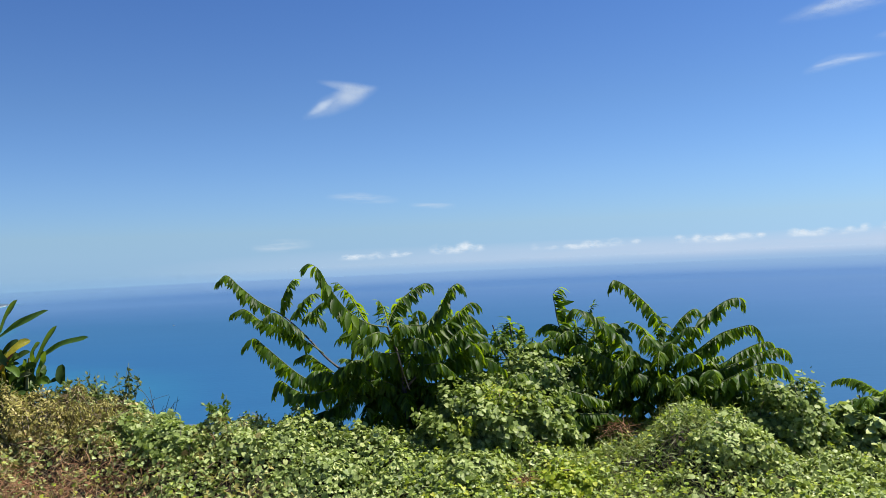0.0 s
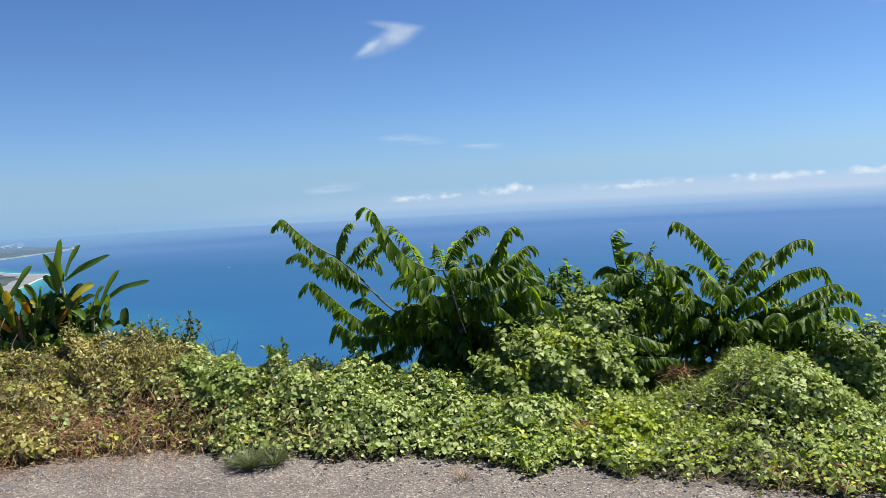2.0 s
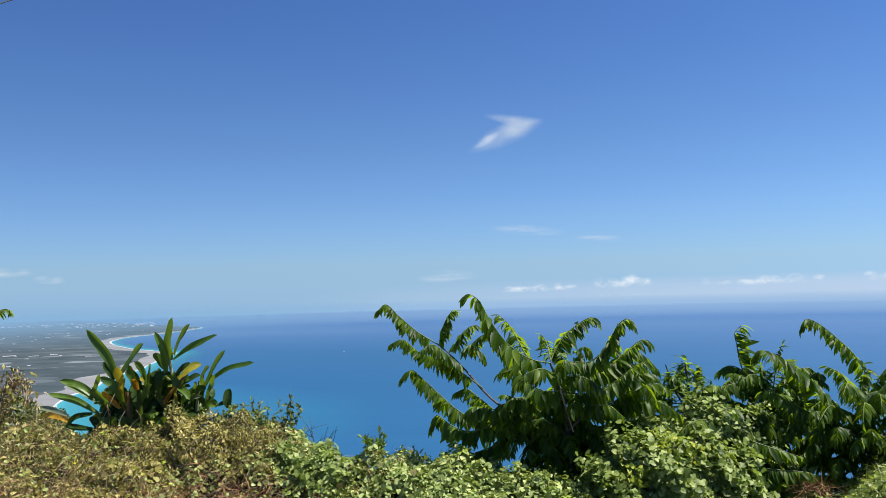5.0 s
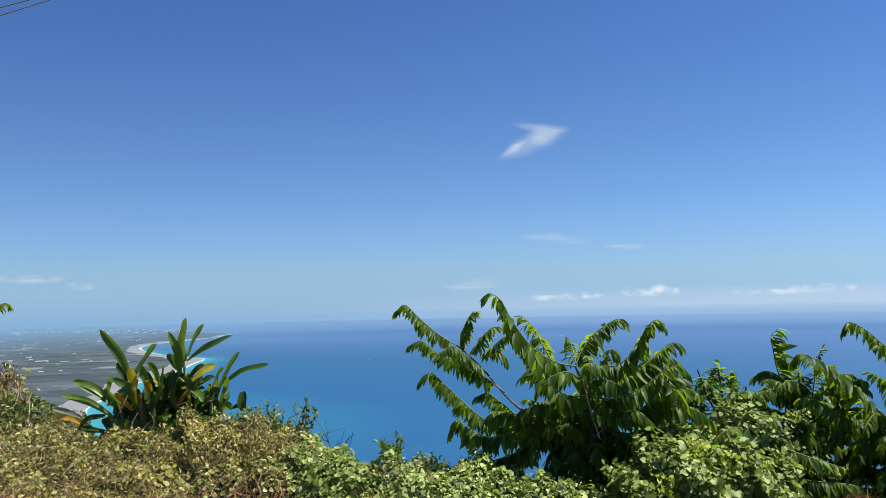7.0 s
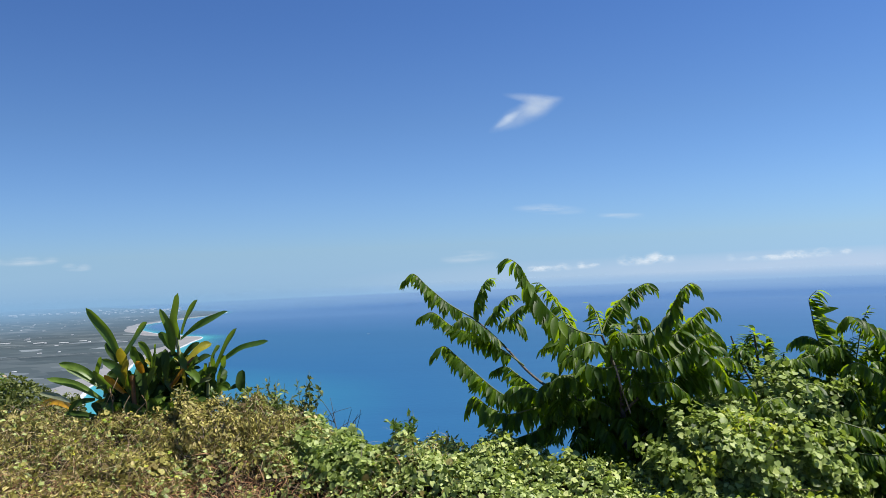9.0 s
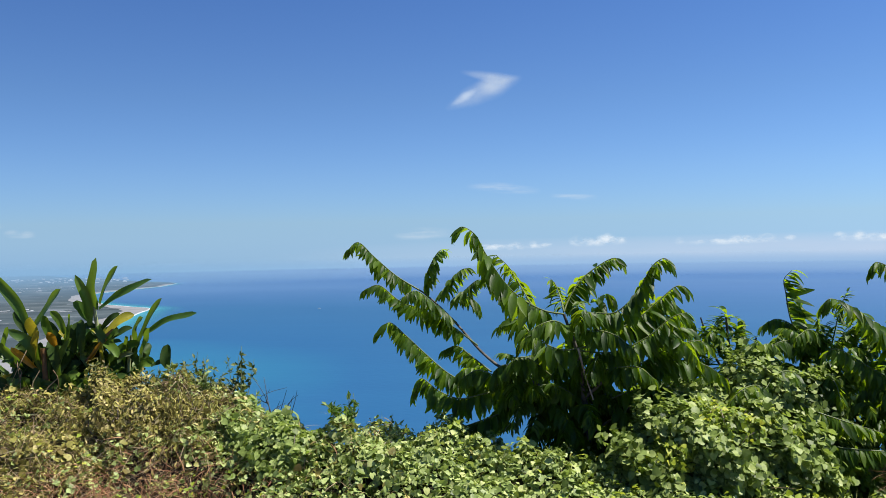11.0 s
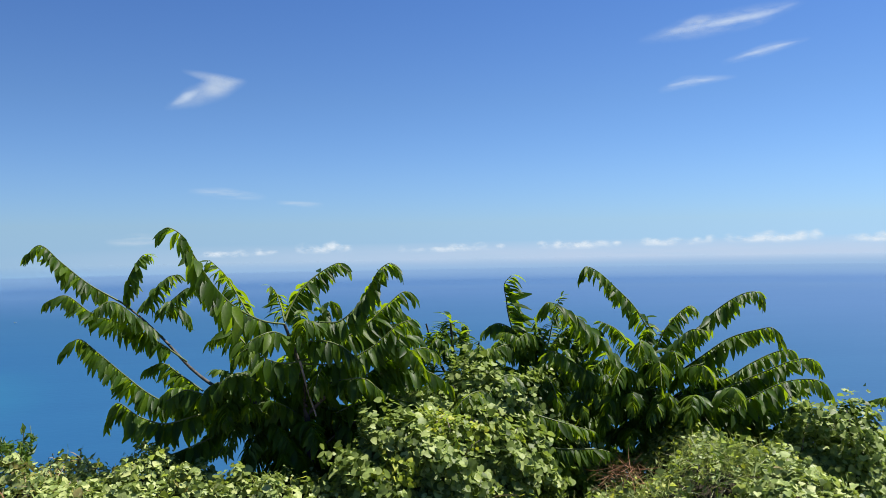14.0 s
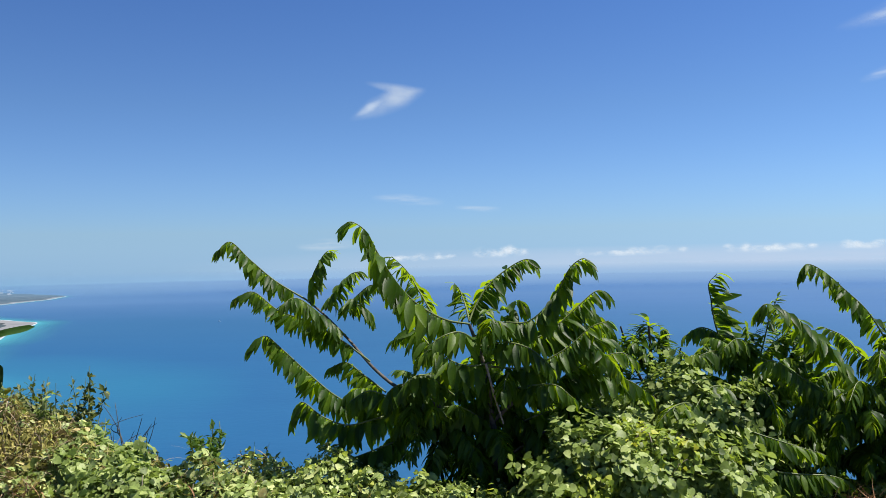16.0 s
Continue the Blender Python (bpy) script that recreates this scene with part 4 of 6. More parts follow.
plume(tree_a, ((-0.41, 6.4, 0.92), (-0.22, 6.36, 0.92), (-0.04, 6.36, 1), (0.1, 6.38, 1.11), (0.19, 6.4, 1.14)), 0.14)
plume(tree_a, ((-0.28, 6.4, 0.77), (-0.1, 6.4, 0.83), (0.07, 6.45, 0.92), (0.25, 6.5, 0.97), (0.33, 6.5, 0.93)), 0.14)
plume(tree_a, ((-0.5, 6.5, 1.14), (-0.52, 6.6, 1.21), (-0.55, 6.65, 1.29), (-0.58, 6.65, 1.33)), 0.11, 0.8)
plume(tree_a, ((-0.37, 6.36, 0.95), (-0.49, 6.28, 0.94), (-0.58, 6.24, 0.97), (-0.67, 6.22, 1.03), (-0.74, 6.22, 0.99)), 0.15)
plume(tree_a, ((-0.45, 6.4, 1.04), (-0.54, 6.32, 1.1), (-0.62, 6.26, 1.09), (-0.7, 6.24, 1.04)), 0.15)
plume(tree_a, ((-0.42, 6.4, 1.03), (-0.31, 6.3, 1.05), (-0.2, 6.24, 1.02), (-0.11, 6.22, 0.94)), 0.14)
plume(tree_a, ((-0.7, 6.5, 0.74), (-0.81, 6.36, 0.84), (-0.88, 6.32, 0.83), (-0.92, 6.3, 0.77)), 0.14)
plume(tree_a, ((-0.58, 6.4, 0.78), (-0.71, 6.32, 0.89), (-0.79, 6.26, 0.88), (-0.84, 6.24, 0.82)), 0.14)
plume(tree_a, ((-0.73, 6.5, 0.72), (-0.87, 6.4, 0.76), (-1, 6.38, 0.81), (-1.1, 6.36, 0.76)), 0.14)
plume(tree_a, ((-0.31, 6.4, 0.8), (-0.2, 6.3, 0.84), (-0.09, 6.24, 0.85), (-0.01, 6.22, 0.79)), 0.13)
plume(tree_a, ((-0.64, 6.5, 0.92), (-0.73, 6.55, 1.04), (-0.82, 6.6, 1.1), (-0.91, 6.65, 1.03)), 0.14)
plume(tree_a, ((-0.34, 6.4, 0.86), (-0.31, 6.32, 0.9), (-0.33, 6.24, 0.87), (-0.34, 6.2, 0.81)), 0.13)
plume(tree_a, ((-0.21, 6.5, 0.99), (-0.04, 6.7, 1.13), (0.13, 6.8, 1.18), (0.28, 6.85, 1.04)), 0.14)
plume(tree_a, ((-0.96, 6.7, 0.75), (-1.09, 6.75, 0.84), (-1.19, 6.8, 0.9), (-1.28, 6.8, 0.87)), 0.12)
inner_fronds(tree_a, (-0.42, 6.65, 0.62), (0.34, 0.16, 0.26), 14, 11, 0.11, M_FROND)
inner_fronds(tree_a, (-0.35, 6.75, 0.46), (0.42, 0.14, 0.18), 18, 13, 0.10, M_DARK, "lower_crown")
inner_fronds(tree_a, (-0.66, 6.66, 0.52), (0.28, 0.12, 0.2), 9, 15, 0.10, M_DARK, "shaded_crown")
plume(tree_a, ((-0.3, 6.5, 0.72), (-0.1, 6.48, 0.8), (0.1, 6.46, 0.86), (0.28, 6.45, 0.84), (0.4, 6.45, 0.76)), 0.15)
plume(tree_a, ((-0.3, 6.5, 0.6), (-0.12, 6.46, 0.68), (0.05, 6.44, 0.71), (0.22, 6.42, 0.66)), 0.14)
plume(tree_a, ((-0.4, 6.5, 0.6), (-0.52, 6.44, 0.7), (-0.64, 6.4, 0.72), (-0.74, 6.4, 0.66)), 0.14)
inner_fronds(tree_a, (-0.56, 6.6, 0.60), (0.30, 0.12, 0.2), 13, 18, 0.11, M_FROND, "inner_crown")
inner_fronds(tree_a, (-0.78, 6.55, 0.72), (0.24, 0.14, 0.16), 9, 14, 0.11, M_FROND, "side_crown")
inner_fronds(tree_a, (-0.30, 6.5, 0.95), (0.36, 0.14, 0.14), 8, 12, 0.12, M_FROND, "upper_crown")

tree_b = thing("tree", base_at(1.74, 6.85), "young tree with a fan of long arching pinnate leaves", "tree")
limb(tree_b, [base_at(1.74, 6.85), (1.77, 6.87, 0.50), (1.76, 6.88, 0.71), (1.78, 6.9, 0.84)], 0.032, 0.016, name="trunk")
limb(tree_b, [(1.76, 6.87, 0.4), (1.85, 6.8, 0.55), (1.93, 6.78, 0.61)], 0.016, 0.009)
plume(tree_b, ((1.79, 6.95, 0.82), (1.8, 7.0, 0.96), (1.73, 7.05, 1.12), (1.62, 7.1, 1.25), (1.51, 7.1, 1.35), (1.42, 7.1, 1.39), (1.38, 7.1, 1.32)), 0.13, 0.9)
plume(tree_b, ((1.76, 6.95, 0.78), (1.71, 7.1, 0.87), (1.68, 7.25, 0.96), (1.59, 7.3, 1.01)), 0.12)
plume(tree_b, ((1.79, 6.9, 0.79), (1.85, 6.9, 0.95), (1.95, 6.9, 1.07), (2.04, 6.9, 1.13), (2.09, 6.9, 1.1)), 0.125, 0.8)
plume(tree_b, ((1.83, 6.85, 0.74), (1.83, 6.7, 0.9), (1.87, 6.55, 1.01), (1.95, 6.5, 1.01)), 0.13)
plume(tree_b, ((1.81, 6.85, 0.73), (1.97, 6.75, 0.95), (2.07, 6.65, 1.1), (2.19, 6.55, 1.21), (2.28, 6.5, 1.23), (2.31, 6.5, 1.17)), 0.14, 0.9)
plume(tree_b, ((1.81, 6.85, 0.64), (2.02, 6.75, 0.81), (2.17, 6.65, 0.94), (2.31, 6.55, 1.0), (2.38, 6.5, 1.01), (2.43, 6.5, 0.94)), 0.145)
plume(tree_b, ((1.93, 6.8, 0.61), (2.18, 6.75, 0.67), (2.31, 6.65, 0.78), (2.44, 6.6, 0.85), (2.52, 6.55, 0.87), (2.55, 6.55, 0.82)), 0.135, 0.9)
plume(tree_b, ((1.88, 6.75, 0.58), (2.07, 6.65, 0.62), (2.3, 6.55, 0.73), (2.47, 6.45, 0.82), (2.56, 6.4, 0.83), (2.61, 6.4, 0.77)), 0.15, 0.9)
plume(tree_b, ((1.76, 6.6, 0.41), (1.92, 6.5, 0.5), (2.11, 6.35, 0.62), (2.29, 6.25, 0.73), (2.43, 6.15, 0.75), (2.5, 6.15, 0.68)), 0.155, 0.9)
plume(tree_b, ((1.66, 6.8, 0.62), (1.48, 6.7, 0.81), (1.31, 6.6, 0.99), (1.12, 6.5, 1.14), (0.96, 6.4, 1.21), (0.91, 6.4, 1.16)), 0.145)
plume(tree_b, ((1.53, 6.7, 0.62), (1.32, 6.6, 0.74), (1.17, 6.55, 0.83), (1.02, 6.5, 0.92), (0.94, 6.5, 0.89)), 0.125)
plume(tree_b, ((1.71, 6.8, 0.75), (1.6, 6.6, 0.92), (1.52, 6.45, 0.97), (1.46, 6.35, 0.9)), 0.13)
plume(tree_b, ((1.75, 6.8, 0.75), (1.73, 6.6, 0.86), (1.72, 6.45, 0.9), (1.7, 6.35, 0.83)), 0.13)
plume(tree_b, ((1.69, 6.7, 0.73), (1.64, 6.5, 0.83), (1.59, 6.35, 0.84), (1.55, 6.25, 0.74)), 0.13)
plume(tree_b, ((1.65, 6.7, 0.7), (1.47, 6.5, 0.8), (1.38, 6.4, 0.82), (1.3, 6.3, 0.75)), 0.13)
plume(tree_b, ((1.81, 6.7, 0.66), (1.82, 6.5, 0.79), (1.87, 6.4, 0.82), (1.91, 6.35, 0.76)), 0.13)
plume(tree_b, ((1.66, 6.7, 0.53), (1.44, 6.5, 0.63), (1.31, 6.4, 0.6), (1.22, 6.35, 0.52)), 0.13)
plume(tree_b, ((1.77, 6.7, 0.53), (1.78, 6.5, 0.63), (1.84, 6.4, 0.63), (1.88, 6.35, 0.54)), 0.13)
inner_fronds(tree_b, (1.70, 6.78, 0.44), (0.40, 0.26, 0.28), 40, 21, 0.11, M_FROND)
inner_fronds(tree_b, (2.0, 6.6, 0.36), (0.32, 0.2, 0.22), 30, 22, 0.11, M_DARK, "lower_crown")

inner_fronds(tree_b, (1.72, 6.95, 0.30), (0.46, 0.14, 0.22), 22, 23, 0.11, M_DARK, "rear_crown")

tree_c = thing("shrub", base_at(1.15, 7.15), "dense dark shrub with drooping pinnate leaves between the trees", "shrub")
limb(tree_c, [base_at(1.15, 7.15), (1.13, 7.2, 0.54), (1.13, 7.25, 0.75), (1.05, 7.3, 0.90)], 0.025, 0.01, name="trunk")
limb(tree_c, [(1.14, 7.1, 0.35), (1.0, 6.8, 0.55), (0.75, 6.55, 0.66)], 0.014, 0.007)
plume(tree_c, ((1.0, 7.3, 0.88), (0.95, 7.3, 1.05), (0.93, 7.3, 1.19), (0.92, 7.3, 1.28), (0.97, 7.3, 1.34)), 0.18, 0.7, 0.05, 0.024, (0.7, -0.1, 0))
plume(tree_c, ((1.09, 7.3, 0.85), (0.98, 7.3, 0.97), (0.87, 7.3, 1.02), (0.77, 7.3, 0.97)), 0.13)
plume(tree_c, ((1.17, 7.25, 0.75), (1.17, 7.1, 0.95), (1.18, 7.0, 1.12), (1.22, 7.0, 1.21)), 0.09, 0.5)
plume(tree_c, ((1.13, 7.25, 0.75), (1.27, 7.2, 0.94), (1.43, 7.2, 1.01), (1.52, 7.2, 0.93)), 0.12)
plume(tree_c, ((1.08, 7.2, 0.76), (0.94, 7.1, 0.89), (0.81, 7.0, 0.9), (0.72, 7.0, 0.83)), 0.12)
plume(tree_c, ((1.12, 7.2, 0.76), (1.09, 7.1, 0.92), (0.99, 7.0, 0.98), (0.89, 6.9, 0.94)), 0.12)
plume(tree_c, ((1.11, 7.1, 0.7), (1.14, 6.9, 0.83), (1.18, 6.8, 0.81), (1.2, 6.7, 0.72)), 0.12)
plume(tree_c, ((0.69, 6.5, 0.71), (0.81, 6.35, 0.62), (0.98, 6.3, 0.56), (1.17, 6.3, 0.5)), 0.125)
plume(tree_c, ((0.85, 6.3, 0.43), (1.02, 6.25, 0.42), (1.18, 6.25, 0.41), (1.27, 6.25, 0.38)), 0.115)
plume(tree_c, ((0.71, 6.6, 0.66), (0.56, 6.4, 0.73), (0.46, 6.3, 0.72), (0.39, 6.25, 0.66)), 0.13)
plume(tree_c, ((0.93, 6.8, 0.68), (0.78, 6.6, 0.78), (0.68, 6.5, 0.77), (0.6, 6.4, 0.7)), 0.13)
plume(tree_c, ((0.97, 6.8, 0.68), (0.98, 6.6, 0.76), (1.0, 6.5, 0.73), (1.0, 6.4, 0.65)), 0.13)
inner_fronds(tree_c, (1.12, 7.0, 0.52), (0.32, 0.26, 0.34), 56, 31, 0.10)
inner_fronds(tree_c, (0.85, 7.0, 0.45), (0.30, 0.16, 0.28), 20, 32, 0.10, M_DARK, "rear_crown")

tree_d = thing("shrub", base_at(0.55, 7.3), "slender shrub with small dark leaf tufts, standing on the slope", "shrub")
limb(tree_d, [base_at(0.55, 7.3), (0.55, 7.15, 0.5), (0.52, 7.05, 0.9), (0.50, 7.0, 1.06)], 0.018, 0.006, name="trunk")
limb(tree_d, [(0.56, 7.2, 0.6), (0.42, 7.15, 0.85), (0.36, 7.1, 1.05)], 0.01, 0.005)
limb(tree_d, [(0.56, 7.2, 0.5), (0.66, 7.15, 0.72), (0.70, 7.1, 0.92)], 0.01, 0.005)
inner_fronds(tree_d, (0.52, 7.05, 0.62), (0.2, 0.16, 0.24), 46, 41, 0.075)


def rosette(tree, at, radius, leaves, seed):
    """A whorl of narrow leaves round a shoot tip, the outer ones arching down."""
    r = np.random.default_rng(seed)
    a = r.uniform(0, 2 * math.pi, leaves)
    rise = r.uniform(-0.35, 0.95, leaves)
    d = unit(np.stack((np.cos(a), np.sin(a), rise), -1))
    nn = unit(np.stack((-0.5 * np.cos(a), -0.5 * np.sin(a), np.ones(leaves)), -1) + r.normal(0, 0.2, (leaves, 3)))
    p = local(tree, at) + np.stack((np.zeros(leaves), np.zeros(leaves), r.uniform(-0.06, 0.02, leaves)), -1)
    me = scattered("rosette", blade_shape(1.0, 0.24, 0.42, 6, 0.3, 0.5), p, frames_of(d, nn), radius * r.uniform(0.7, 1.1, leaves), M_FROND)
    tagged(part("rosette", me, tree), kind="stuff")


for k, (x, y, z) in enumerate(((0.52, 7.1, 1.06), (0.46, 7.05, 1.0), (0.38, 7.1, 0.95), (0.57, 7.05, 0.96), (0.66, 7.1, 0.90), (0.32, 7.05, 0.85), (0.45, 7.0, 0.86), (0.55, 7.0, 0.84), (0.70, 7.05, 0.78), (0.38, 6.98, 0.76), (0.50, 6.95, 0.74), (0.62, 6.98, 0.72))):
    rosette(tree_d, (x, y, z), 0.125, 22, 300 + k)

# ---- the low growth ----
HEART, LOBED = heart_shape(0.0), heart_shape(1.0)
OVAL = blade_shape(1.0, 0.5, 0.15, 2, 0.25)
CURL = ribbon_shape(0.03, 0.6, 4)
CRISP = blade_shape(1.0, 0.30, 0.95, 3, 0.7, 0.45)
CURL_FAT = ribbon_shape(0.06, 0.9, 4)
SLIM = ribbon_shape(0.035, 0.35, 3)


def slope_normal(x, y):
    h = 0.04
    dx = (canopy(x + h, y) - canopy(x - h, y)) / (2 * h)
    dy = (canopy(x, y + h) - canopy(x, y - h)) / (2 * h)
    return unit(np.stack((-np.clip(dx, -1.5, 1.5), -np.clip(dy, -1.5, 1.5), np.ones_like(dx)), -1))


def carpet(name, shape, mat, count, keep, size, label, category, tilt=0.5, sink=0.06, lift=0.03, lean=0.0):
    """Leaves strewn over the low growth where keep(x, y), a chance, allows."""
    x, y = rng.uniform(-7.0, 5.5, count), rng.uniform(3.3, 7.6, count)
    ok = (y > edge(x) - 0.05 + rng.normal(0, 0.05, count)) & (rng.random(count) < keep(x, y) * (1 - 0.7 * ((x < -5.4) | (x > 4.0))))
    x, y = x[ok], y[ok]
    k = len(x)
    z = canopy(x, np.maximum(y, edge(x) + 0.01)) + lift - rng.exponential(sink, k)
    nrm = unit(slope_normal(x, y) + rng.normal(0, tilt, (k, 3)) + np.array((0, 0, 0.35)))
    d = unit(np.cross(nrm, rng.normal(0, 1, (k, 3)))) + np.array((0, -0.3, lean))
    d = unit(d - nrm * (d * nrm).sum(-1, keepdims=True) * (0.0 if lean else 1.0))
    me = scattered(name, shape, np.stack((x, y, z), -1), frames_of(d, nrm), rng.uniform(*size, k), mat)
    return tagged(new(name, me), label, category, kind="stuff")


def patch(x, y, s, o):
    return 0.5 + 0.5 * np.sin(s * x + o) * np.sin(s * 1.3 * y - o) + 0.25 * np.sin(2.7 * s * x - o) * np.sin(2.3 * s * y)


def dryness(x, y):
    return np.clip((-0.85 - x + 0.3 * np.sin(5 * y) + 0.25 * np.sin(6 * x + 3 * y)) / 2.3, 0, 1)


def foot(x, y):
    """The strip of dead stalks along the foot of the dry bank."""
    return np.clip((-1.9 - x) / 0.5, 0, 1) * np.exp(-((y - edge(x) - 0.06) / 0.17) ** 2)


def bare(x, y):
    """A gap in the dry bank where dead stalks lie open."""
    return np.exp(-((x + 2.90) / 0.26) ** 2 - ((y - 5.92) / 0.13) ** 2)


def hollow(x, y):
    """The dip below the grassy hump, where darker leaves help paint its shade."""
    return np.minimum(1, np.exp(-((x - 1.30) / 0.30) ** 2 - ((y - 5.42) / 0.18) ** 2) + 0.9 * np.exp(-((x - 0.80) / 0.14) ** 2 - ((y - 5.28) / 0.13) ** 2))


def rough_grass(x, y):
    return np.clip((x - 0.3) / 0.7, 0, 1) * (1 - 0.7 * np.clip((x - 1.55) / 0.4, 0, 1))


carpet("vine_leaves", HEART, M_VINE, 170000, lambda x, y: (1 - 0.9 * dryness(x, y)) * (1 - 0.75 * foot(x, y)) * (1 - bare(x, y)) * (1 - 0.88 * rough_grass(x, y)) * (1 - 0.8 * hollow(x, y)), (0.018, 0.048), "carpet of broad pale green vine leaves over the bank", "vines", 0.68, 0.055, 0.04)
carpet("vine_leaves", LOBED, M_VINE, 80000, lambda x, y: (1 - 0.8 * dryness(x, y)) * (1 - 0.7 * rough_grass(x, y)) * (1 - 0.8 * hollow(x, y)), (0.013, 0.031), "small pale vine leaves filling the bank", "vines", 0.75, 0.05, 0.06)
carpet("vine_leaves", LOBED, M_LIME, 105000, lambda x, y: (1 - 0.8 * dryness(x, y)) * np.clip(np.clip(patch(x, y, 2.1, 0.7) - 0.35, 0, 1) * (0.5 + 0.9 * rough_grass(x, y)) + 0.2 * np.exp(-((x - 1.75) / 0.5) ** 2 - ((y - 5.6) / 0.3) ** 2) + 0.8 * np.exp(-((y - edge(x) - 0.2) / 0.4) ** 2) * np.clip((x + 0.6) / 0.6, 0, 1) * (1 - 0.6 * np.clip((x - 0.8) / 0.4, 0, 1)), 0, 1) * (1 - 0.85 * hollow(x, y)), (0.014, 0.035), "yellow-green young vine leaves among the growth", "vines", 0.6, 0.05, 0.07)
carpet("weeds", OVAL, M_VINE, 130000, lambda x, y: (1 - bare(x, y)) * (1 - 0.7 * foot(x, y)) * 0.42 - 0.1 * dryness(x, y) - 0.22 * rough_grass(x, y) + 0.45 * rough_grass(x, y) * (1 - 0.9 * hollow(x, y)), (0.016, 0.036), "small-leaved green weeds in the bank", "weeds", 0.8, 0.07, 0.05)
carpet("dry_weeds", CRISP, M_DRY, 190000, lambda x, y: (0.95 * dryness(x, y) ** 1.4 + 0.01) * (1 - 0.9 * bare(x, y)) * (1 - 0.7 * foot(x, y)), (0.020, 0.050), "withered curled yellow-olive leaves over the dry bank", "weeds", 1.0, 0.055, 0.055)
# dark weeds replace paler leaves here, also standing in for the hollow's shade
carpet("weeds", CRISP, M_DARK, 90000, lambda x, y: 0.9 * hollow(x, y), (0.025, 0.05), "dark green weeds whose colour deepens the shade of the hollow below the hump", "weeds", 0.9, 0.05, 0.06)
carpet("grass", SLIM, M_GRASS, 230000, lambda x, y: 0.75 * rough_grass(x, y) * np.clip(patch(x, y, 1.7, 2.0) + 0.25, 0, 1) + 0.03, (0.05, 0.14), "fine grass blades growing through the vines", "grass", 0.8, 0.05, 0.02, 0.6)
carpet("withered_vines", HEART, M_DRY, 45000, lambda x, y: 0.8 * dryness(x, y) * (1 - 0.9 * bare(x, y)) * (1 - 0.6 * foot(x, y)) * np.clip(patch(x, y, 2.9, 1.1) + 0.2, 0, 1), (0.024, 0.048), "olive and yellow withering vine leaves over the dry bank", "vines", 0.9, 0.06, 0.06)
carpet("straw", CURL, M_STRAW, 130000, lambda x, y: 0.75 * dryness(x, y) ** 1.6 + 0.01, (0.05, 0.16), "dry straw and bare vine stems on the bank", "straw", 0.9, 0.05, 0.03, 0.25)

carpet("vine_stems", CURL_FAT, M_STRAW, 80000, lambda x, y: 0.8 * dryness(x, y) ** 1.6, (0.03, 0.085), "curled dry vine stems tangled over the bank", "vines", 1.0, 0.04, 0.06)
carpet("litter", CURL_FAT, M_RUST, 240000, lambda x, y: bare(x, y) + 0.9 * foot(x, y) + 0.8 * np.exp(-((x - 1.75) / 0.45) ** 2 - ((y - edge(x)) / 0.09) ** 2) + 0.9 * np.exp(-((x + 3.9) / 0.9) ** 2 - ((y - edge(x) - 0.05) / 0.35) ** 2), (0.04, 0.12), "reddish-brown dead stalks at the foot of the bank", "litter", 0.9, 0.035, 0.045)


def vine_mound(at, radii, count, seed, label, mat=None, shape=None, size=(0.05, 0.10), name="vine_mound", dark=0.0):
    """A bush overgrown with vines: leaves hanging over a lumpy dome, with twigs inside."""
    r = np.random.default_rng(seed)
    ob = thing(name, at, label, "bush")
    q = unit(r.normal(0, 1, (count, 3)))
    q[:, 2] = np.abs(q[:, 2]) * 1.0 - 0.12
    lump = 1 + 0.16 * np.sin(5 * q[:, 0] + seed) * np.sin(6 * q[:, 2] + 2) + 0.12 * np.sin(9 * q[:, 0] + 4 * q[:, 1] + seed) + 0.10 * np.sin(13 * q[:, 2] + 7 * q[:, 0])
    fade = 1 - r.exponential(0.09, count) + 0.22 * r.random(count) ** 6
    p = q * np.asarray(radii) * (lump * np.maximum(fade, 0.2))[:, None]
    nrm = unit(q / np.asarray(radii) + r.normal(0, 1.0, (count, 3)) / np.mean(radii) * 0.7 + np.array((0.3, -0.25, 2.3)))
    d = np.array((0, 0, -1.0)) + r.normal(0, 0.7, (count, 3))
    d = unit(d - nrm * (d * nrm).sum(-1, keepdims=True))
    me = scattered("foliage", shape or HEART, p, frames_of(d, nrm), r.uniform(*size, count), mat or M_VINE)
    tagged(part("foliage", me, ob), kind="stuff")
    tw = []
    for k in range(26):
        e = unit(r.normal(0, 1, 3) + np.array((0, 0, 0.6))) * np.asarray(radii) * r.uniform(0.6, 1.0)
        e[2] = abs(e[2])
        a = np.array((r.normal(0, 0.08), r.normal(0, 0.08), -0.25))
        tw.append(tube_of(bezier(a, (a + e) / 2 + r.normal(0, 0.05, 3), e, 6), 0.007, 0.002, 5))
    tagged(part("twig_tangle", mesh_of("twig_tangle", *joined(tw), M_TWIG), ob), kind="stuff")
    return ob


vine_mound((0.20, 6.12, 0.20), (0.42, 0.34, 0.45), 12000, 3, "bush smothered in pale broad-leaved vines between the trees", M_CREEPER, None, (0.020, 0.050))
vine_mound((0.53, 6.2, 0.22), (0.34, 0.32, 0.44), 9500, 33, "bush smothered in pale broad-leaved vines between the trees", M_CREEPER, None, (0.020, 0.050))
vine_mound((0.04, 6.16, 0.24), (0.30, 0.22, 0.44), 5600, 36, "bush smothered in pale broad-leaved vines beside the tree", M_CREEPER, HEART, (0.018, 0.044))
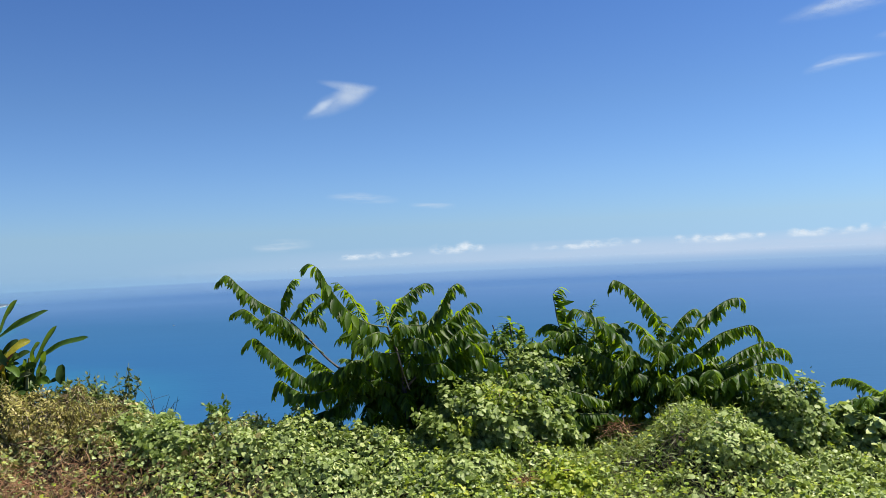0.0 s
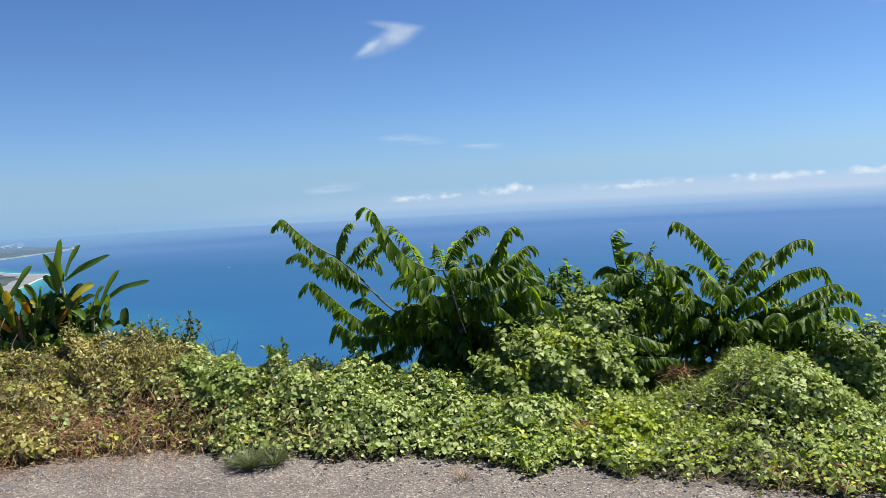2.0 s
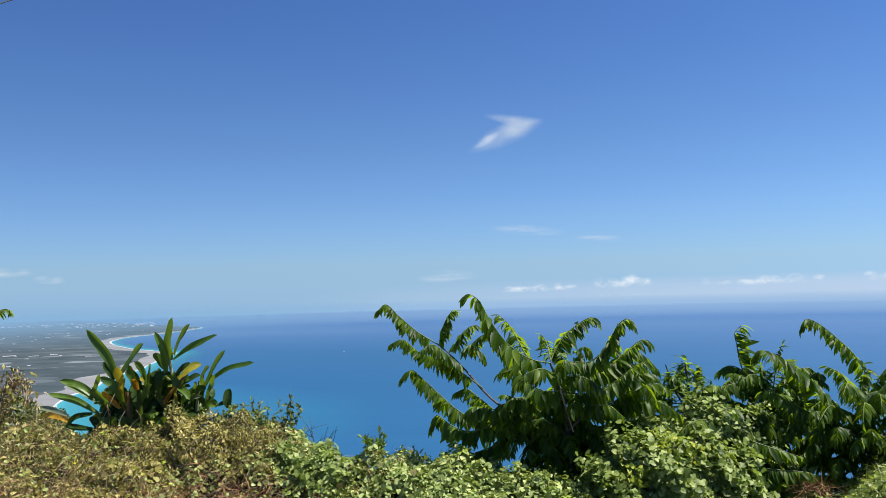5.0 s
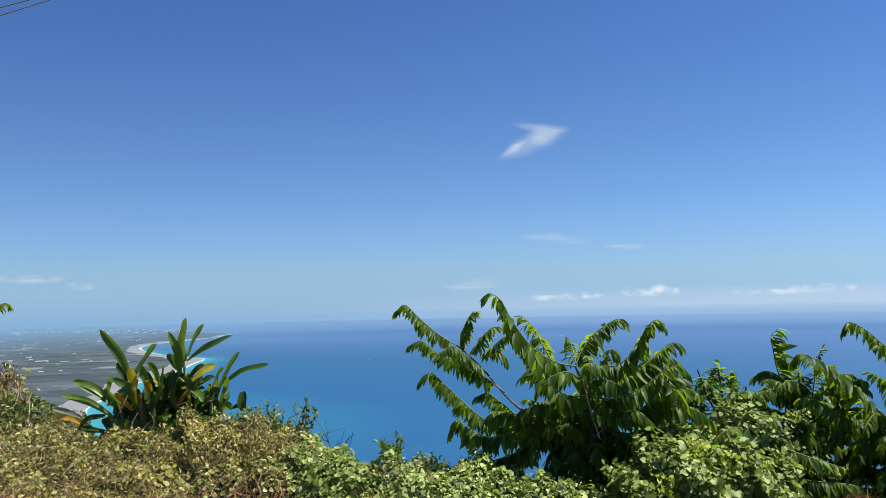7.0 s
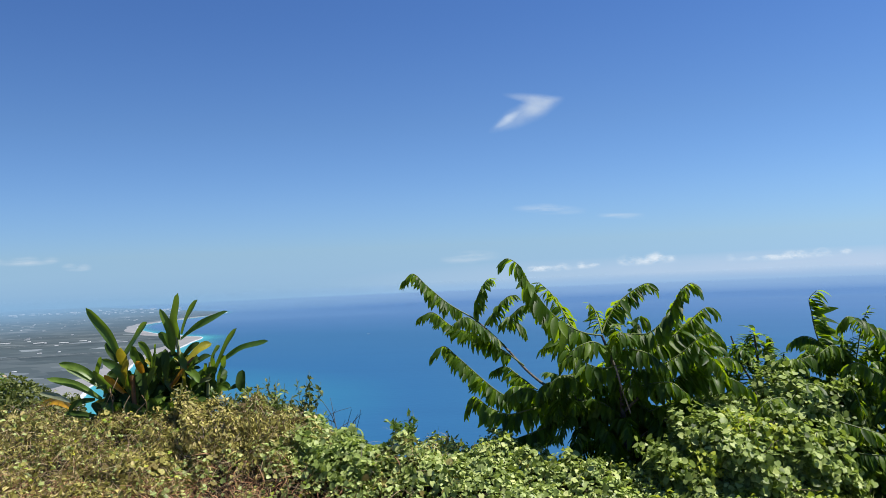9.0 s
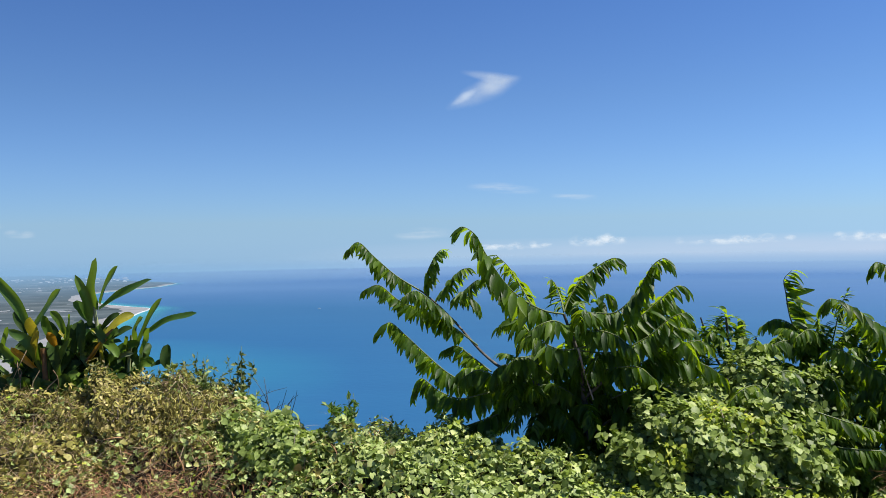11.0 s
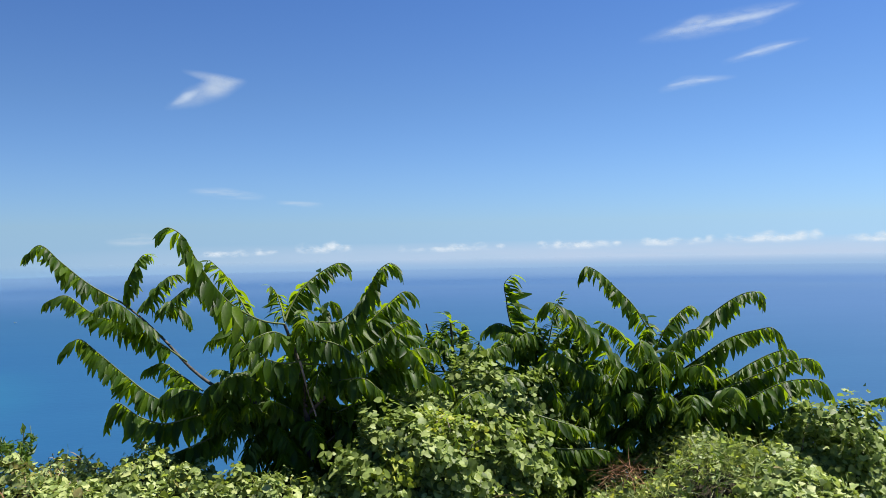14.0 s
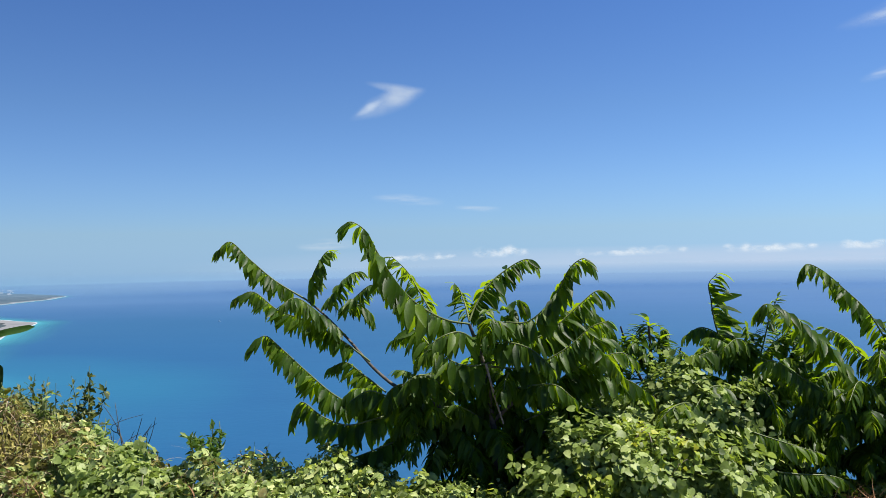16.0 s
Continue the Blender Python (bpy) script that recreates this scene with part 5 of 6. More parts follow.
vine_mound((-0.25, 6.85, 0.08), (0.42, 0.22, 0.40), 4200, 37, "dark leafy growth behind the foot of the tree", M_DARK, HEART, (0.025, 0.06))
# its dark leaf colour stands in for the shade of the gap
vine_mound((0.85, 6.5, 0.15), (0.32, 0.26, 0.40), 2400, 4, "bush overgrown with green vine leaves, darkened to paint a shaded gap", M_DARK, HEART, (0.026, 0.062))
vine_mound((0.66, 6.62, 0.30), (0.50, 0.30, 0.56), 8000, 34, "tall bush draped in creeper, its leaves in loose curtains", M_CREEPER, None, (0.018, 0.045))
vine_mound((0.30, 6.5, 0.25), (0.34, 0.26, 0.48), 4500, 35, "bush smothered in creeper beside the tree", M_VINE, LOBED, (0.018, 0.042))
vine_mound((2.40, 5.98, 0.18), (0.38, 0.32, 0.50), 7000, 5, "round dark bush hung with grey-green creeper leaves", M_CREEPER, HEART, (0.018, 0.042))
vine_mound((3.0, 6.0, 0.05), (0.4, 0.4, 0.42), 2600, 6, "low bush with creeper leaves at the brink", M_VINE, HEART, (0.04, 0.08))
vine_mound((-3.10, 7.0, 0.33), (0.34, 0.26, 0.32), 3600, 9, "small bush of dull olive leaves", M_OLIVE, OVAL, (0.025, 0.05), "dry_bush")

vine_mound((-3.62, 6.85, 0.38), (0.38, 0.24, 0.36), 4600, 10, "low bush of withering olive-green creeper", M_DRY, OVAL, (0.022, 0.05), "dry_bush")
vine_mound((-3.25, 7.05, 0.35), (0.3, 0.25, 0.36), 2600, 13, "bush of small green leaves in the dry bank", M_OLIVE, OVAL, (0.025, 0.05), "green_bush")
vine_mound((-4.0, 7.15, 0.32), (0.42, 0.2, 0.38), 2200, 16, "dark leafy growth between the strap-leaved plants", M_DARK, OVAL, (0.03, 0.07), "green_bush")
vine_mound((-2.55, 6.6, 0.26), (0.34, 0.28, 0.3), 2400, 14, "low clump of olive creeper leaves", M_CREEPER, HEART, (0.025, 0.06), "green_bush")

for k, (x, y, lift, rx, rz, mat, shape) in enumerate(((-2.45, 6.35, -0.04, 0.34, 0.18, M_CREEPER, HEART), (-2.85, 6.45, -0.02, 0.32, 0.22, M_DRY, CRISP), (-3.25, 6.4, 0.0, 0.36, 0.25, M_DRY, OVAL), (-3.6, 6.2, -0.03, 0.32, 0.22, M_DRY, HEART),
                                                      (-2.1, 6.1, -0.02, 0.28, 0.2, M_CREEPER, HEART), (-3.9, 5.8, -0.03, 0.3, 0.2, M_DRY, OVAL), (-3.45, 5.65, -0.04, 0.2, 0.14, M_DRY, HEART),
                                                      (-1.5, 6.05, -0.03, 0.26, 0.14, M_VINE, HEART), (-0.9, 5.8, -0.03, 0.24, 0.12, M_VINE, HEART), (0.1, 5.6, -0.03, 0.26, 0.14, M_VINE, HEART), (1.75, 5.3, -0.03, 0.26, 0.16, M_VINE, LOBED), (0.75, 5.45, -0.03, 0.2, 0.12, M_LIME, LOBED))):
    z = float(canopy(x, y)) + lift - 0.05
    vine_mound((x, y, z), (rx, 0.22, rz), int(11000 * rx * (rz + 0.1)) + 700, 60 + k, "low swelling clump of creeper leaves in the bank", mat, shape, (0.018, 0.044), "creeper_clump")

vine_mound((0.36, 6.16, 0.52), (0.34, 0.2, 0.17), 700, 91, "yellow-green young creeper over the top of the bush", M_LIME, LOBED, (0.014, 0.034), "creeper_clump")
vine_mound((0.05, 5.2, 0.01), (0.10, 0.15, 0.07), 520, 93, "tongue of yellow-green creeper running onto the road", M_LIME, LOBED, (0.018, 0.04), "creeper_clump")
vine_mound((0.05, 6.05, 0.40), (0.22, 0.18, 0.14), 1500, 92, "yellow-green young creeper beside the bush", M_LIME, LOBED, (0.014, 0.034), "creeper_clump")

# ---- plants at the brink on the dry side ----
STRAP_MAT = {"g": M_STRAP, "d": M_STRAP_SHADED, "o": M_STRAP_OLD, "y": M_STRAP_YELLOW, "b": M_STRAP_BROWN, "p": M_STRAP_PALE}


def strap(plant, points, width, tone):
    """A long stiff strap leaf from its sheath to its tip, channelled along its midrib."""
    arc = local(plant, smooth_line(points, 6))
    k = len(arc)
    r = np.random.default_rng(abs(hash(points[-1])) % 2 ** 31)
    t = unit(np.gradient(arc, axis=0))
    facing = unit(np.array((r.normal(0, 0.3), -0.8, r.uniform(0.3, 0.9))))
    s = unit(np.cross(t, facing))
    up = np.cross(s, t)
    u = np.linspace(0, 1, k)
    ph = r.uniform(0, 6.3, 2)
    w = 0.5 * width * np.where(u < 0.55, 0.42 + 0.58 * np.sin(np.pi / 2 * np.minimum(u / 0.55, 1)), np.sqrt(np.maximum(1 - (np.maximum(u - 0.55, 0) / 0.45) ** 2.4, 0.0006)))
    wl_, wr_ = w * (1 + 0.05 * np.sin(9 * u + ph[0])), w * (1 + 0.05 * np.sin(8 * u + ph[1]))
    cl, cr = w * (0.38 + 0.18 * np.sin(7 * u + ph[1])), w * (0.38 + 0.18 * np.sin(8 * u + ph[0]))
    v = np.stack((arc - s * wl_[:, None] + up * cl[:, None], arc - s * 0.5 * wl_[:, None] + up * 0.3 * cl[:, None], arc, arc + s * 0.5 * wr_[:, None] + up * 0.3 * cr[:, None], arc + s * wr_[:, None] + up * cr[:, None]), 1).reshape(-1, 3)
    f = [(5 * i + j, 5 * i + 5 + j, 5 * i + 6 + j, 5 * i + 1 + j) for i in range(k - 1) for j in range(4)]
    label = {"o": "orange-yellow withering leaf", "y": "yellowing leaf", "b": "brown dried leaf", "p": "pale grey-green ageing leaf"}.get(tone, "")
    part("leaf", mesh_of("leaf", v, np.array(f), STRAP_MAT[tone]), plant, label)


lily_a = thing("strap_leaf_plant", base_at(-4.3, 7.05), "large rosette of green strap leaves, some orange and withering", "plant")
lily_b = thing("strap_leaf_plant", base_at(-3.85, 7.1), "tall leafy shoot with stiff upright strap leaves", "plant")
lily_c = thing("strap_leaf_plant", base_at(-3.74, 7.2), "leafy shoot with long strap leaves leaning aside", "plant")
limb(lily_a, [base_at(-4.3, 7.05), (-4.28, 7.05, 0.45), (-4.31, 7.05, 0.85)], 0.03, 0.02, M_STRAP_BROWN, "stem")
limb(lily_b, [base_at(-3.85, 7.1), (-3.87, 7.1, 0.86), (-3.92, 7.1, 1.08), (-3.93, 7.1, 1.17)], 0.020, 0.011, M_STEM, "stem")
limb(lily_c, [base_at(-3.74, 7.2), (-3.72, 7.2, 0.72), (-3.69, 7.2, 0.93)], 0.018, 0.011, M_STEM, "stem")
strap(lily_b, ((-3.91, 7.1, 1.13), (-3.9, 7.05, 1.3), (-3.84, 7.0, 1.51)), 0.095, 'g')
strap(lily_b, ((-3.88, 7.1, 1.17), (-3.79, 7.05, 1.31), (-3.67, 7.0, 1.45)), 0.076, 'g')
strap(lily_b, ((-3.89, 7.1, 1.13), (-3.66, 7.05, 1.25), (-3.41, 7.0, 1.35)), 0.081, 'g')
strap(lily_b, ((-3.96, 7.1, 1.01), (-3.95, 7.05, 1.19), (-4.01, 7.0, 1.39)), 0.067, 'g')
strap(lily_b, ((-3.97, 7.1, 1.05), (-4.0, 7.05, 1.14), (-4.03, 7.0, 1.19)), 0.081, 'g')
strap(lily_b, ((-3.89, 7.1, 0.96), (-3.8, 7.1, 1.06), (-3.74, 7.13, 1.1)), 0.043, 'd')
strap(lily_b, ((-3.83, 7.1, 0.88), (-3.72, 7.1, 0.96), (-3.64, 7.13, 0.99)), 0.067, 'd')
strap(lily_b, ((-4.01, 7.1, 0.74), (-3.84, 7.05, 0.89), (-3.71, 7.0, 1.0)), 0.039, 'b')
strap(lily_b, ((-3.99, 7.1, 0.73), (-3.86, 7.05, 0.86), (-3.76, 7.0, 0.92)), 0.056, 'o')
strap(lily_b, ((-3.86, 7.1, 0.65), (-3.83, 7.05, 0.77), (-3.8, 7.0, 0.9)), 0.071, 'y')
strap(lily_b, ((-3.89, 7.1, 0.91), (-3.76, 7.05, 0.86), (-3.68, 7.0, 0.79)), 0.067, 'g')
strap(lily_b, ((-3.91, 7.1, 1.0), (-3.99, 7.1, 1.0), (-4.08, 7.13, 0.91)), 0.067, 'd')
strap(lily_b, ((-3.9, 7.1, 0.87), (-3.95, 7.1, 0.8), (-4.03, 7.13, 0.69)), 0.071, 'd')
strap(lily_b, ((-3.89, 7.1, 1.02), (-3.85, 7.05, 0.96), (-3.75, 7.0, 0.88)), 0.062, 'g')
strap(lily_c, ((-3.66, 7.2, 0.84), (-3.52, 7.15, 1.05), (-3.39, 7.1, 1.21)), 0.071, 'g')
strap(lily_c, ((-3.6, 7.2, 0.93), (-3.37, 7.15, 1.04), (-3.12, 7.1, 1.1)), 0.071, 'g')
strap(lily_c, ((-3.66, 7.2, 0.89), (-3.62, 7.15, 0.99), (-3.54, 7.1, 1.07)), 0.081, 'g')
strap(lily_c, ((-3.62, 7.2, 0.79), (-3.54, 7.15, 0.9), (-3.49, 7.1, 0.99)), 0.095, 'g')
strap(lily_c, ((-3.73, 7.2, 0.78), (-3.7, 7.15, 0.86), (-3.66, 7.1, 0.93)), 0.081, 'g')
strap(lily_c, ((-3.6, 7.2, 0.76), (-3.57, 7.2, 0.79), (-3.56, 7.23, 0.82)), 0.057, 'd')
strap(lily_c, ((-3.77, 7.2, 0.7), (-3.85, 7.2, 0.83), (-3.94, 7.23, 0.96)), 0.067, 'd')
strap(lily_c, ((-3.9, 7.2, 0.72), (-3.75, 7.15, 0.78), (-3.62, 7.1, 0.81)), 0.047, 'p')
strap(lily_c, ((-3.41, 7.2, 0.69), (-3.42, 7.2, 0.77), (-3.42, 7.23, 0.86)), 0.085, 'd')
strap(lily_c, ((-3.47, 7.2, 0.6), (-3.37, 7.15, 0.67), (-3.27, 7.1, 0.72)), 0.062, 'y')
strap(lily_c, ((-3.54, 7.2, 0.7), (-3.49, 7.2, 0.72), (-3.45, 7.23, 0.74)), 0.048, 'd')
strap(lily_c, ((-3.64, 7.2, 0.72), (-3.69, 7.2, 0.81), (-3.69, 7.23, 0.89)), 0.071, 'd')
strap(lily_a, ((-4.39, 7.05, 0.96), (-4.5, 7.0, 1.21), (-4.65, 6.95, 1.42)), 0.081, 'g')
strap(lily_a, ((-4.39, 7.05, 0.99), (-4.23, 7.0, 1.15), (-4.09, 6.95, 1.29)), 0.095, 'g')
strap(lily_a, ((-4.37, 7.05, 0.91), (-4.36, 7.0, 1.0), (-4.34, 6.95, 1.09)), 0.081, 'y')
strap(lily_a, ((-4.44, 7.05, 0.96), (-4.5, 7.05, 1.04), (-4.57, 7.08, 1.12)), 0.052, 'd')
strap(lily_a, ((-4.13, 7.05, 0.96), (-4.15, 7.0, 1.07), (-4.18, 6.95, 1.13)), 0.057, 'g')
strap(lily_a, ((-4.13, 7.05, 0.9), (-4.06, 7.0, 1.01), (-4.02, 6.95, 1.11)), 0.076, 'g')
strap(lily_a, ((-4.65, 7.05, 0.82), (-4.58, 7.0, 0.92), (-4.52, 6.95, 1.02)), 0.057, 'g')
strap(lily_a, ((-4.32, 7.05, 0.68), (-4.37, 7.0, 0.88), (-4.52, 6.95, 1.0)), 0.081, 'g')
strap(lily_a, ((-4.56, 7.05, 0.75), (-4.74, 7.0, 0.91), (-4.92, 6.95, 0.97)), 0.067, 'g')
strap(lily_a, ((-4.54, 7.05, 0.72), (-4.69, 7.0, 0.84), (-4.86, 6.95, 0.93)), 0.057, 'g')
strap(lily_a, ((-4.6, 7.05, 0.66), (-4.8, 7.0, 0.78), (-5.04, 6.95, 0.85)), 0.067, 'g')
strap(lily_a, ((-5.05, 7.25, 0.61), (-5.36, 7.45, 0.63), (-5.56, 7.5, 0.65)), 0.052, 'p')
strap(lily_a, ((-5.01, 7.25, 0.55), (-5.34, 7.45, 0.58), (-5.56, 7.5, 0.53)), 0.073, 'o')
strap(lily_a, ((-4.66, 7.05, 0.66), (-4.82, 7.05, 0.63), (-4.94, 7.08, 0.55)), 0.057, 'd')
strap(lily_a, ((-4.56, 7.05, 0.55), (-4.59, 7.0, 0.6), (-4.63, 6.95, 0.62)), 0.043, 'o')
strap(lily_a, ((-4.64, 7.05, 0.52), (-4.81, 7.05, 0.53), (-4.97, 7.08, 0.55)), 0.057, 'd')
strap(lily_a, ((-4.37, 7.05, 0.7), (-4.45, 7.0, 0.8), (-4.5, 6.95, 0.87)), 0.052, 'o')
strap(lily_a, ((-4.21, 7.05, 0.87), (-4.21, 7.0, 0.93), (-4.2, 6.95, 0.98)), 0.061, 'o')
strap(lily_a, ((-4.4, 7.05, 0.73), (-4.33, 7.0, 0.85), (-4.27, 6.95, 0.99)), 0.100, 'y')
strap(lily_a, ((-4.17, 7.05, 0.74), (-4.1, 7.0, 0.84), (-4.01, 6.95, 0.93)), 0.085, 'g')
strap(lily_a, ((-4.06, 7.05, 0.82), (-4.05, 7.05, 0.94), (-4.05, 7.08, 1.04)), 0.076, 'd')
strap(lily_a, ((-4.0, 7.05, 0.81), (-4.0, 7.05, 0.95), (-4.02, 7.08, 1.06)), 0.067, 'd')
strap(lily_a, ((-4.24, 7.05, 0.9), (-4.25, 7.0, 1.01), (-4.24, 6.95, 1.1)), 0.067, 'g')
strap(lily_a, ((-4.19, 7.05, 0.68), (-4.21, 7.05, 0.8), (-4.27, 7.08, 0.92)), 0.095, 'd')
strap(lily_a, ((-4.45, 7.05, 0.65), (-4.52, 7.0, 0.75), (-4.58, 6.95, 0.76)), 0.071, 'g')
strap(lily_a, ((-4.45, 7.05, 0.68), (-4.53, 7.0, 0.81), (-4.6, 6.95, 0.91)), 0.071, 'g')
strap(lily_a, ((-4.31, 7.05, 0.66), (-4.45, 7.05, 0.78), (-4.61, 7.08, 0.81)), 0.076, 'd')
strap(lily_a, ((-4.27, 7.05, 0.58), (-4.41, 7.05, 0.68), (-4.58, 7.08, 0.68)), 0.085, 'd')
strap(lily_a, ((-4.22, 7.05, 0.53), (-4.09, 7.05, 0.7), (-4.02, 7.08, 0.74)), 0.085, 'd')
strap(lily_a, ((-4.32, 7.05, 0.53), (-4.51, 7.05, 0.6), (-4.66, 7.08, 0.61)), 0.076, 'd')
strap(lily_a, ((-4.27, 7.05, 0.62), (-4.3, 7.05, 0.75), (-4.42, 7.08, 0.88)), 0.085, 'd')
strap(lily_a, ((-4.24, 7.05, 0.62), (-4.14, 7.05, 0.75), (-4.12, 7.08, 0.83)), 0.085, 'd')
# crowded inner leaves; those in tone d paint the cores' shade
r_leaf = np.random.default_rng(5)
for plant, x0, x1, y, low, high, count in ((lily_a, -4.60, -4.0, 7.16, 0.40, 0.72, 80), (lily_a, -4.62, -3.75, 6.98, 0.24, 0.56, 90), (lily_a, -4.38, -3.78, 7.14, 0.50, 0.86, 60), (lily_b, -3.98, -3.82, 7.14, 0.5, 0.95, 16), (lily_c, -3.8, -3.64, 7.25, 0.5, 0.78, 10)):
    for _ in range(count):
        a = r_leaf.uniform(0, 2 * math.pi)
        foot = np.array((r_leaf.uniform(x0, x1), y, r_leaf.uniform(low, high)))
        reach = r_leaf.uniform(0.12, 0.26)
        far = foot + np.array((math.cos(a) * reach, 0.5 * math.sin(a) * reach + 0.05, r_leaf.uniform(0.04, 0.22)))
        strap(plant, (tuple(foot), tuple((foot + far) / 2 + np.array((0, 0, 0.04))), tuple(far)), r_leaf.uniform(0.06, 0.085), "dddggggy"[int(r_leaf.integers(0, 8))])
for k in range(7):
    a = np.array((r_leaf.uniform(-4.5, -4.1), 6.96, r_leaf.uniform(0.62, 0.85)))
    drop = a + np.array((r_leaf.normal(0, 0.05), -0.03, -r_leaf.uniform(0.12, 0.25)))
    limb(lily_a, [tuple(a), tuple((a + drop) / 2 + np.array((r_leaf.normal(0, 0.04), -0.02, 0.02))), tuple(drop)], 0.004, 0.002, M_STRAW, "dry_fibre")


def sprig(at, top, seed, label, leaves=40, size=(0.03, 0.06), mat=None, stems=3, spread=0.07, name="weed"):
    """A slender upright weed: stems with small leaves and a tip."""
    r = np.random.default_rng(seed)
    at = np.array(at, dtype=float)
    ob = thing(name, at, label, "weed", "tall weeds")
    P, D, Nn = [], [], []
    for k in range(stems):
        tip = np.array((*(r.normal(0, spread, 2)), (top - at[2]) * (1 if k == 0 else r.uniform(0.6, 0.95))))
        if k == 0:
            tip[:2] *= 0.3
        arc = bezier((0, 0, 0), tip * 0.5 + r.normal(0, 0.015, 3), tip, 8)
        part("stem", mesh_of("stem", *tube_of(arc, 0.004, 0.0015, 5), M_STEM), ob)
        for _ in range(leaves // stems):
            u = r.uniform(0.25, 1.0)
            i = int(u * 8)
            P.append(arc[min(i, 8)] + r.normal(0, 0.006, 3))
            D.append(unit(r.normal(0, 1, 3) + np.array((0, 0, 0.4))))
            Nn.append(unit(r.normal(0, 0.6, 3) + np.array((0, -0.3, 1))))
    if P:
        me = scattered("leaves", OVAL, np.array(P), frames_of(np.array(D), np.array(Nn)), r.uniform(*size, len(P)), mat or M_DARK)
        tagged(part("leaves", me, ob), kind="stuff")
    return ob


sprig((-2.80, 7.1, 0.28), 0.86, 1, "tall weed with small dark leaves and seed heads", 280, (0.03, 0.06), M_OLIVE, 6, 0.06)
sprig((-2.77, 7.05, 0.3), 0.74, 31, "tall weed with small dark leaves and seed heads", 90, (0.025, 0.045), M_OLIVE, 3, 0.05)
sprig((-3.02, 7.1, 0.3), 0.76, 32, "tall weed with small dark leaves and seed heads", 120, (0.022, 0.042), M_OLIVE, 4, 0.06)
sprig((-3.12, 7.2, 0.3), 0.76, 2, "leafy weed in the dry bank", 160, (0.03, 0.05), M_DRY, 5)
sprig((-1.78, 6.25, 0.42), 0.70, 3, "small dark-leaved sprig standing above the vines", 260, (0.03, 0.055), M_DARK, 9, 0.075)
sprig((-1.45, 6.3, 0.3), 0.50, 5, "small sprig above the vines", 30, (0.03, 0.05), M_VINE, 3)


for k, (x, y, top) in enumerate(((-3.28, 7.0, 0.78), (-3.12, 7.05, 0.82), (-3.2, 6.9, 0.74), (-3.0, 7.0, 0.76), (-2.92, 7.0, 0.68), (-3.72, 6.8, 0.82), (-2.6, 6.75, 0.60), (-3.38, 6.95, 0.74))):
    sprig((x, y, 0.4), top, 20 + k, "upright leafy shoot in the dry bank", 150, (0.024, 0.046), M_OLIVE if k % 3 else M_CREEPER, 5, 0.07)


def twig_plant(at, top, seed):
    """Bare forked twigs."""
    r = np.random.default_rng(seed)
    ob = thing("bare_twigs", at, "bare brown forked twigs sticking up from the bank", "twigs", "bare twigs")
    h = top - at[2]
    for k in range(4):
        tip = np.array((r.normal(0, 0.09), r.normal(0, 0.05), h * r.uniform(0.6, 1)))
        arc = bezier((0, 0, 0), tip * 0.5 + r.normal(0, 0.02, 3), tip, 8)
        fork = bezier(arc[4], arc[4] + np.array((r.normal(0, 0.03), 0, 0.05)), arc[4] + np.array((r.normal(0, 0.06), 0.0, 0.11)), 6)
        part("twig", mesh_of("twig", *joined([tube_of(arc, 0.004, 0.0015, 5), tube_of(fork, 0.003, 0.0012, 5)]), M_BARK), ob)
    return ob


twig_plant((-2.48, 6.9, 0.3), 0.68, 4)
twig_plant((-2.42, 6.8, 0.3), 0.64, 6)

# a dead stem hung with shrivelled creeper at the end of the bank
dead = thing("dead_plant", (-3.7, 3.95, 0.0), "dead stem draped with shrivelled brown creeper leaves", "dead plant")
for pts in ([(-3.7, 3.95, -0.01), (-3.35, 3.85, 0.5), (-3.02, 3.75, 0.80), (-2.91, 3.72, 1.02), (-2.83, 3.69, 1.24), (-2.75, 3.67, 1.33), (-2.69, 3.67, 1.30), (-2.66, 3.67, 1.22)], [(-3.1, 3.78, 0.72), (-2.98, 3.72, 1.0), (-2.90, 3.7, 1.24)]):
    limb(dead, pts, 0.008, 0.003, M_TWIG, "stem")
r = np.random.default_rng(15)
line = np.concatenate((bezier((-2.98, 3.74, 0.84), (-2.90, 3.71, 1.08), (-2.82, 3.68, 1.25), 44), bezier((-2.82, 3.68, 1.25), (-2.74, 3.67, 1.34), (-2.66, 3.67, 1.25), 22)))
k = 900
p = line[r.integers(0, len(line), k)] + r.normal(0, 0.024, (k, 3)) + np.array((0, 0, -0.01))
d, nn = unit(r.normal(0, 0.6, (k, 3)) + np.array((0, 0, -0.9))), unit(r.normal(0, 1, (k, 3)))
tagged(part("withered_leaves", scattered("withered_leaves", OVAL, local(dead, p), frames_of(d, nn), r.uniform(0.009, 0.022, k), M_HUSK), dead), kind="stuff")
tagged(part("creeper", scattered("creeper", OVAL, local(dead, p[:420] + r.normal(0, 0.02, (420, 3))), frames_of(d[:420], nn[:420]), r.uniform(0.014, 0.03, 420), M_DRY), dead), kind="stuff")

k = 90
q = line[r.integers(0, len(line), k)] + r.normal(0, 0.02, (k, 3))
tagged(part("dry_straw", scattered("dry_straw", CURL, local(dead, q), frames_of(unit(r.normal(0, 0.3, (k, 3)) + np.array((0, 0, -1.0))), unit(r.normal(0, 1, (k, 3)))), r.uniform(0.05, 0.14, k), M_STRAW), dead), kind="stuff")

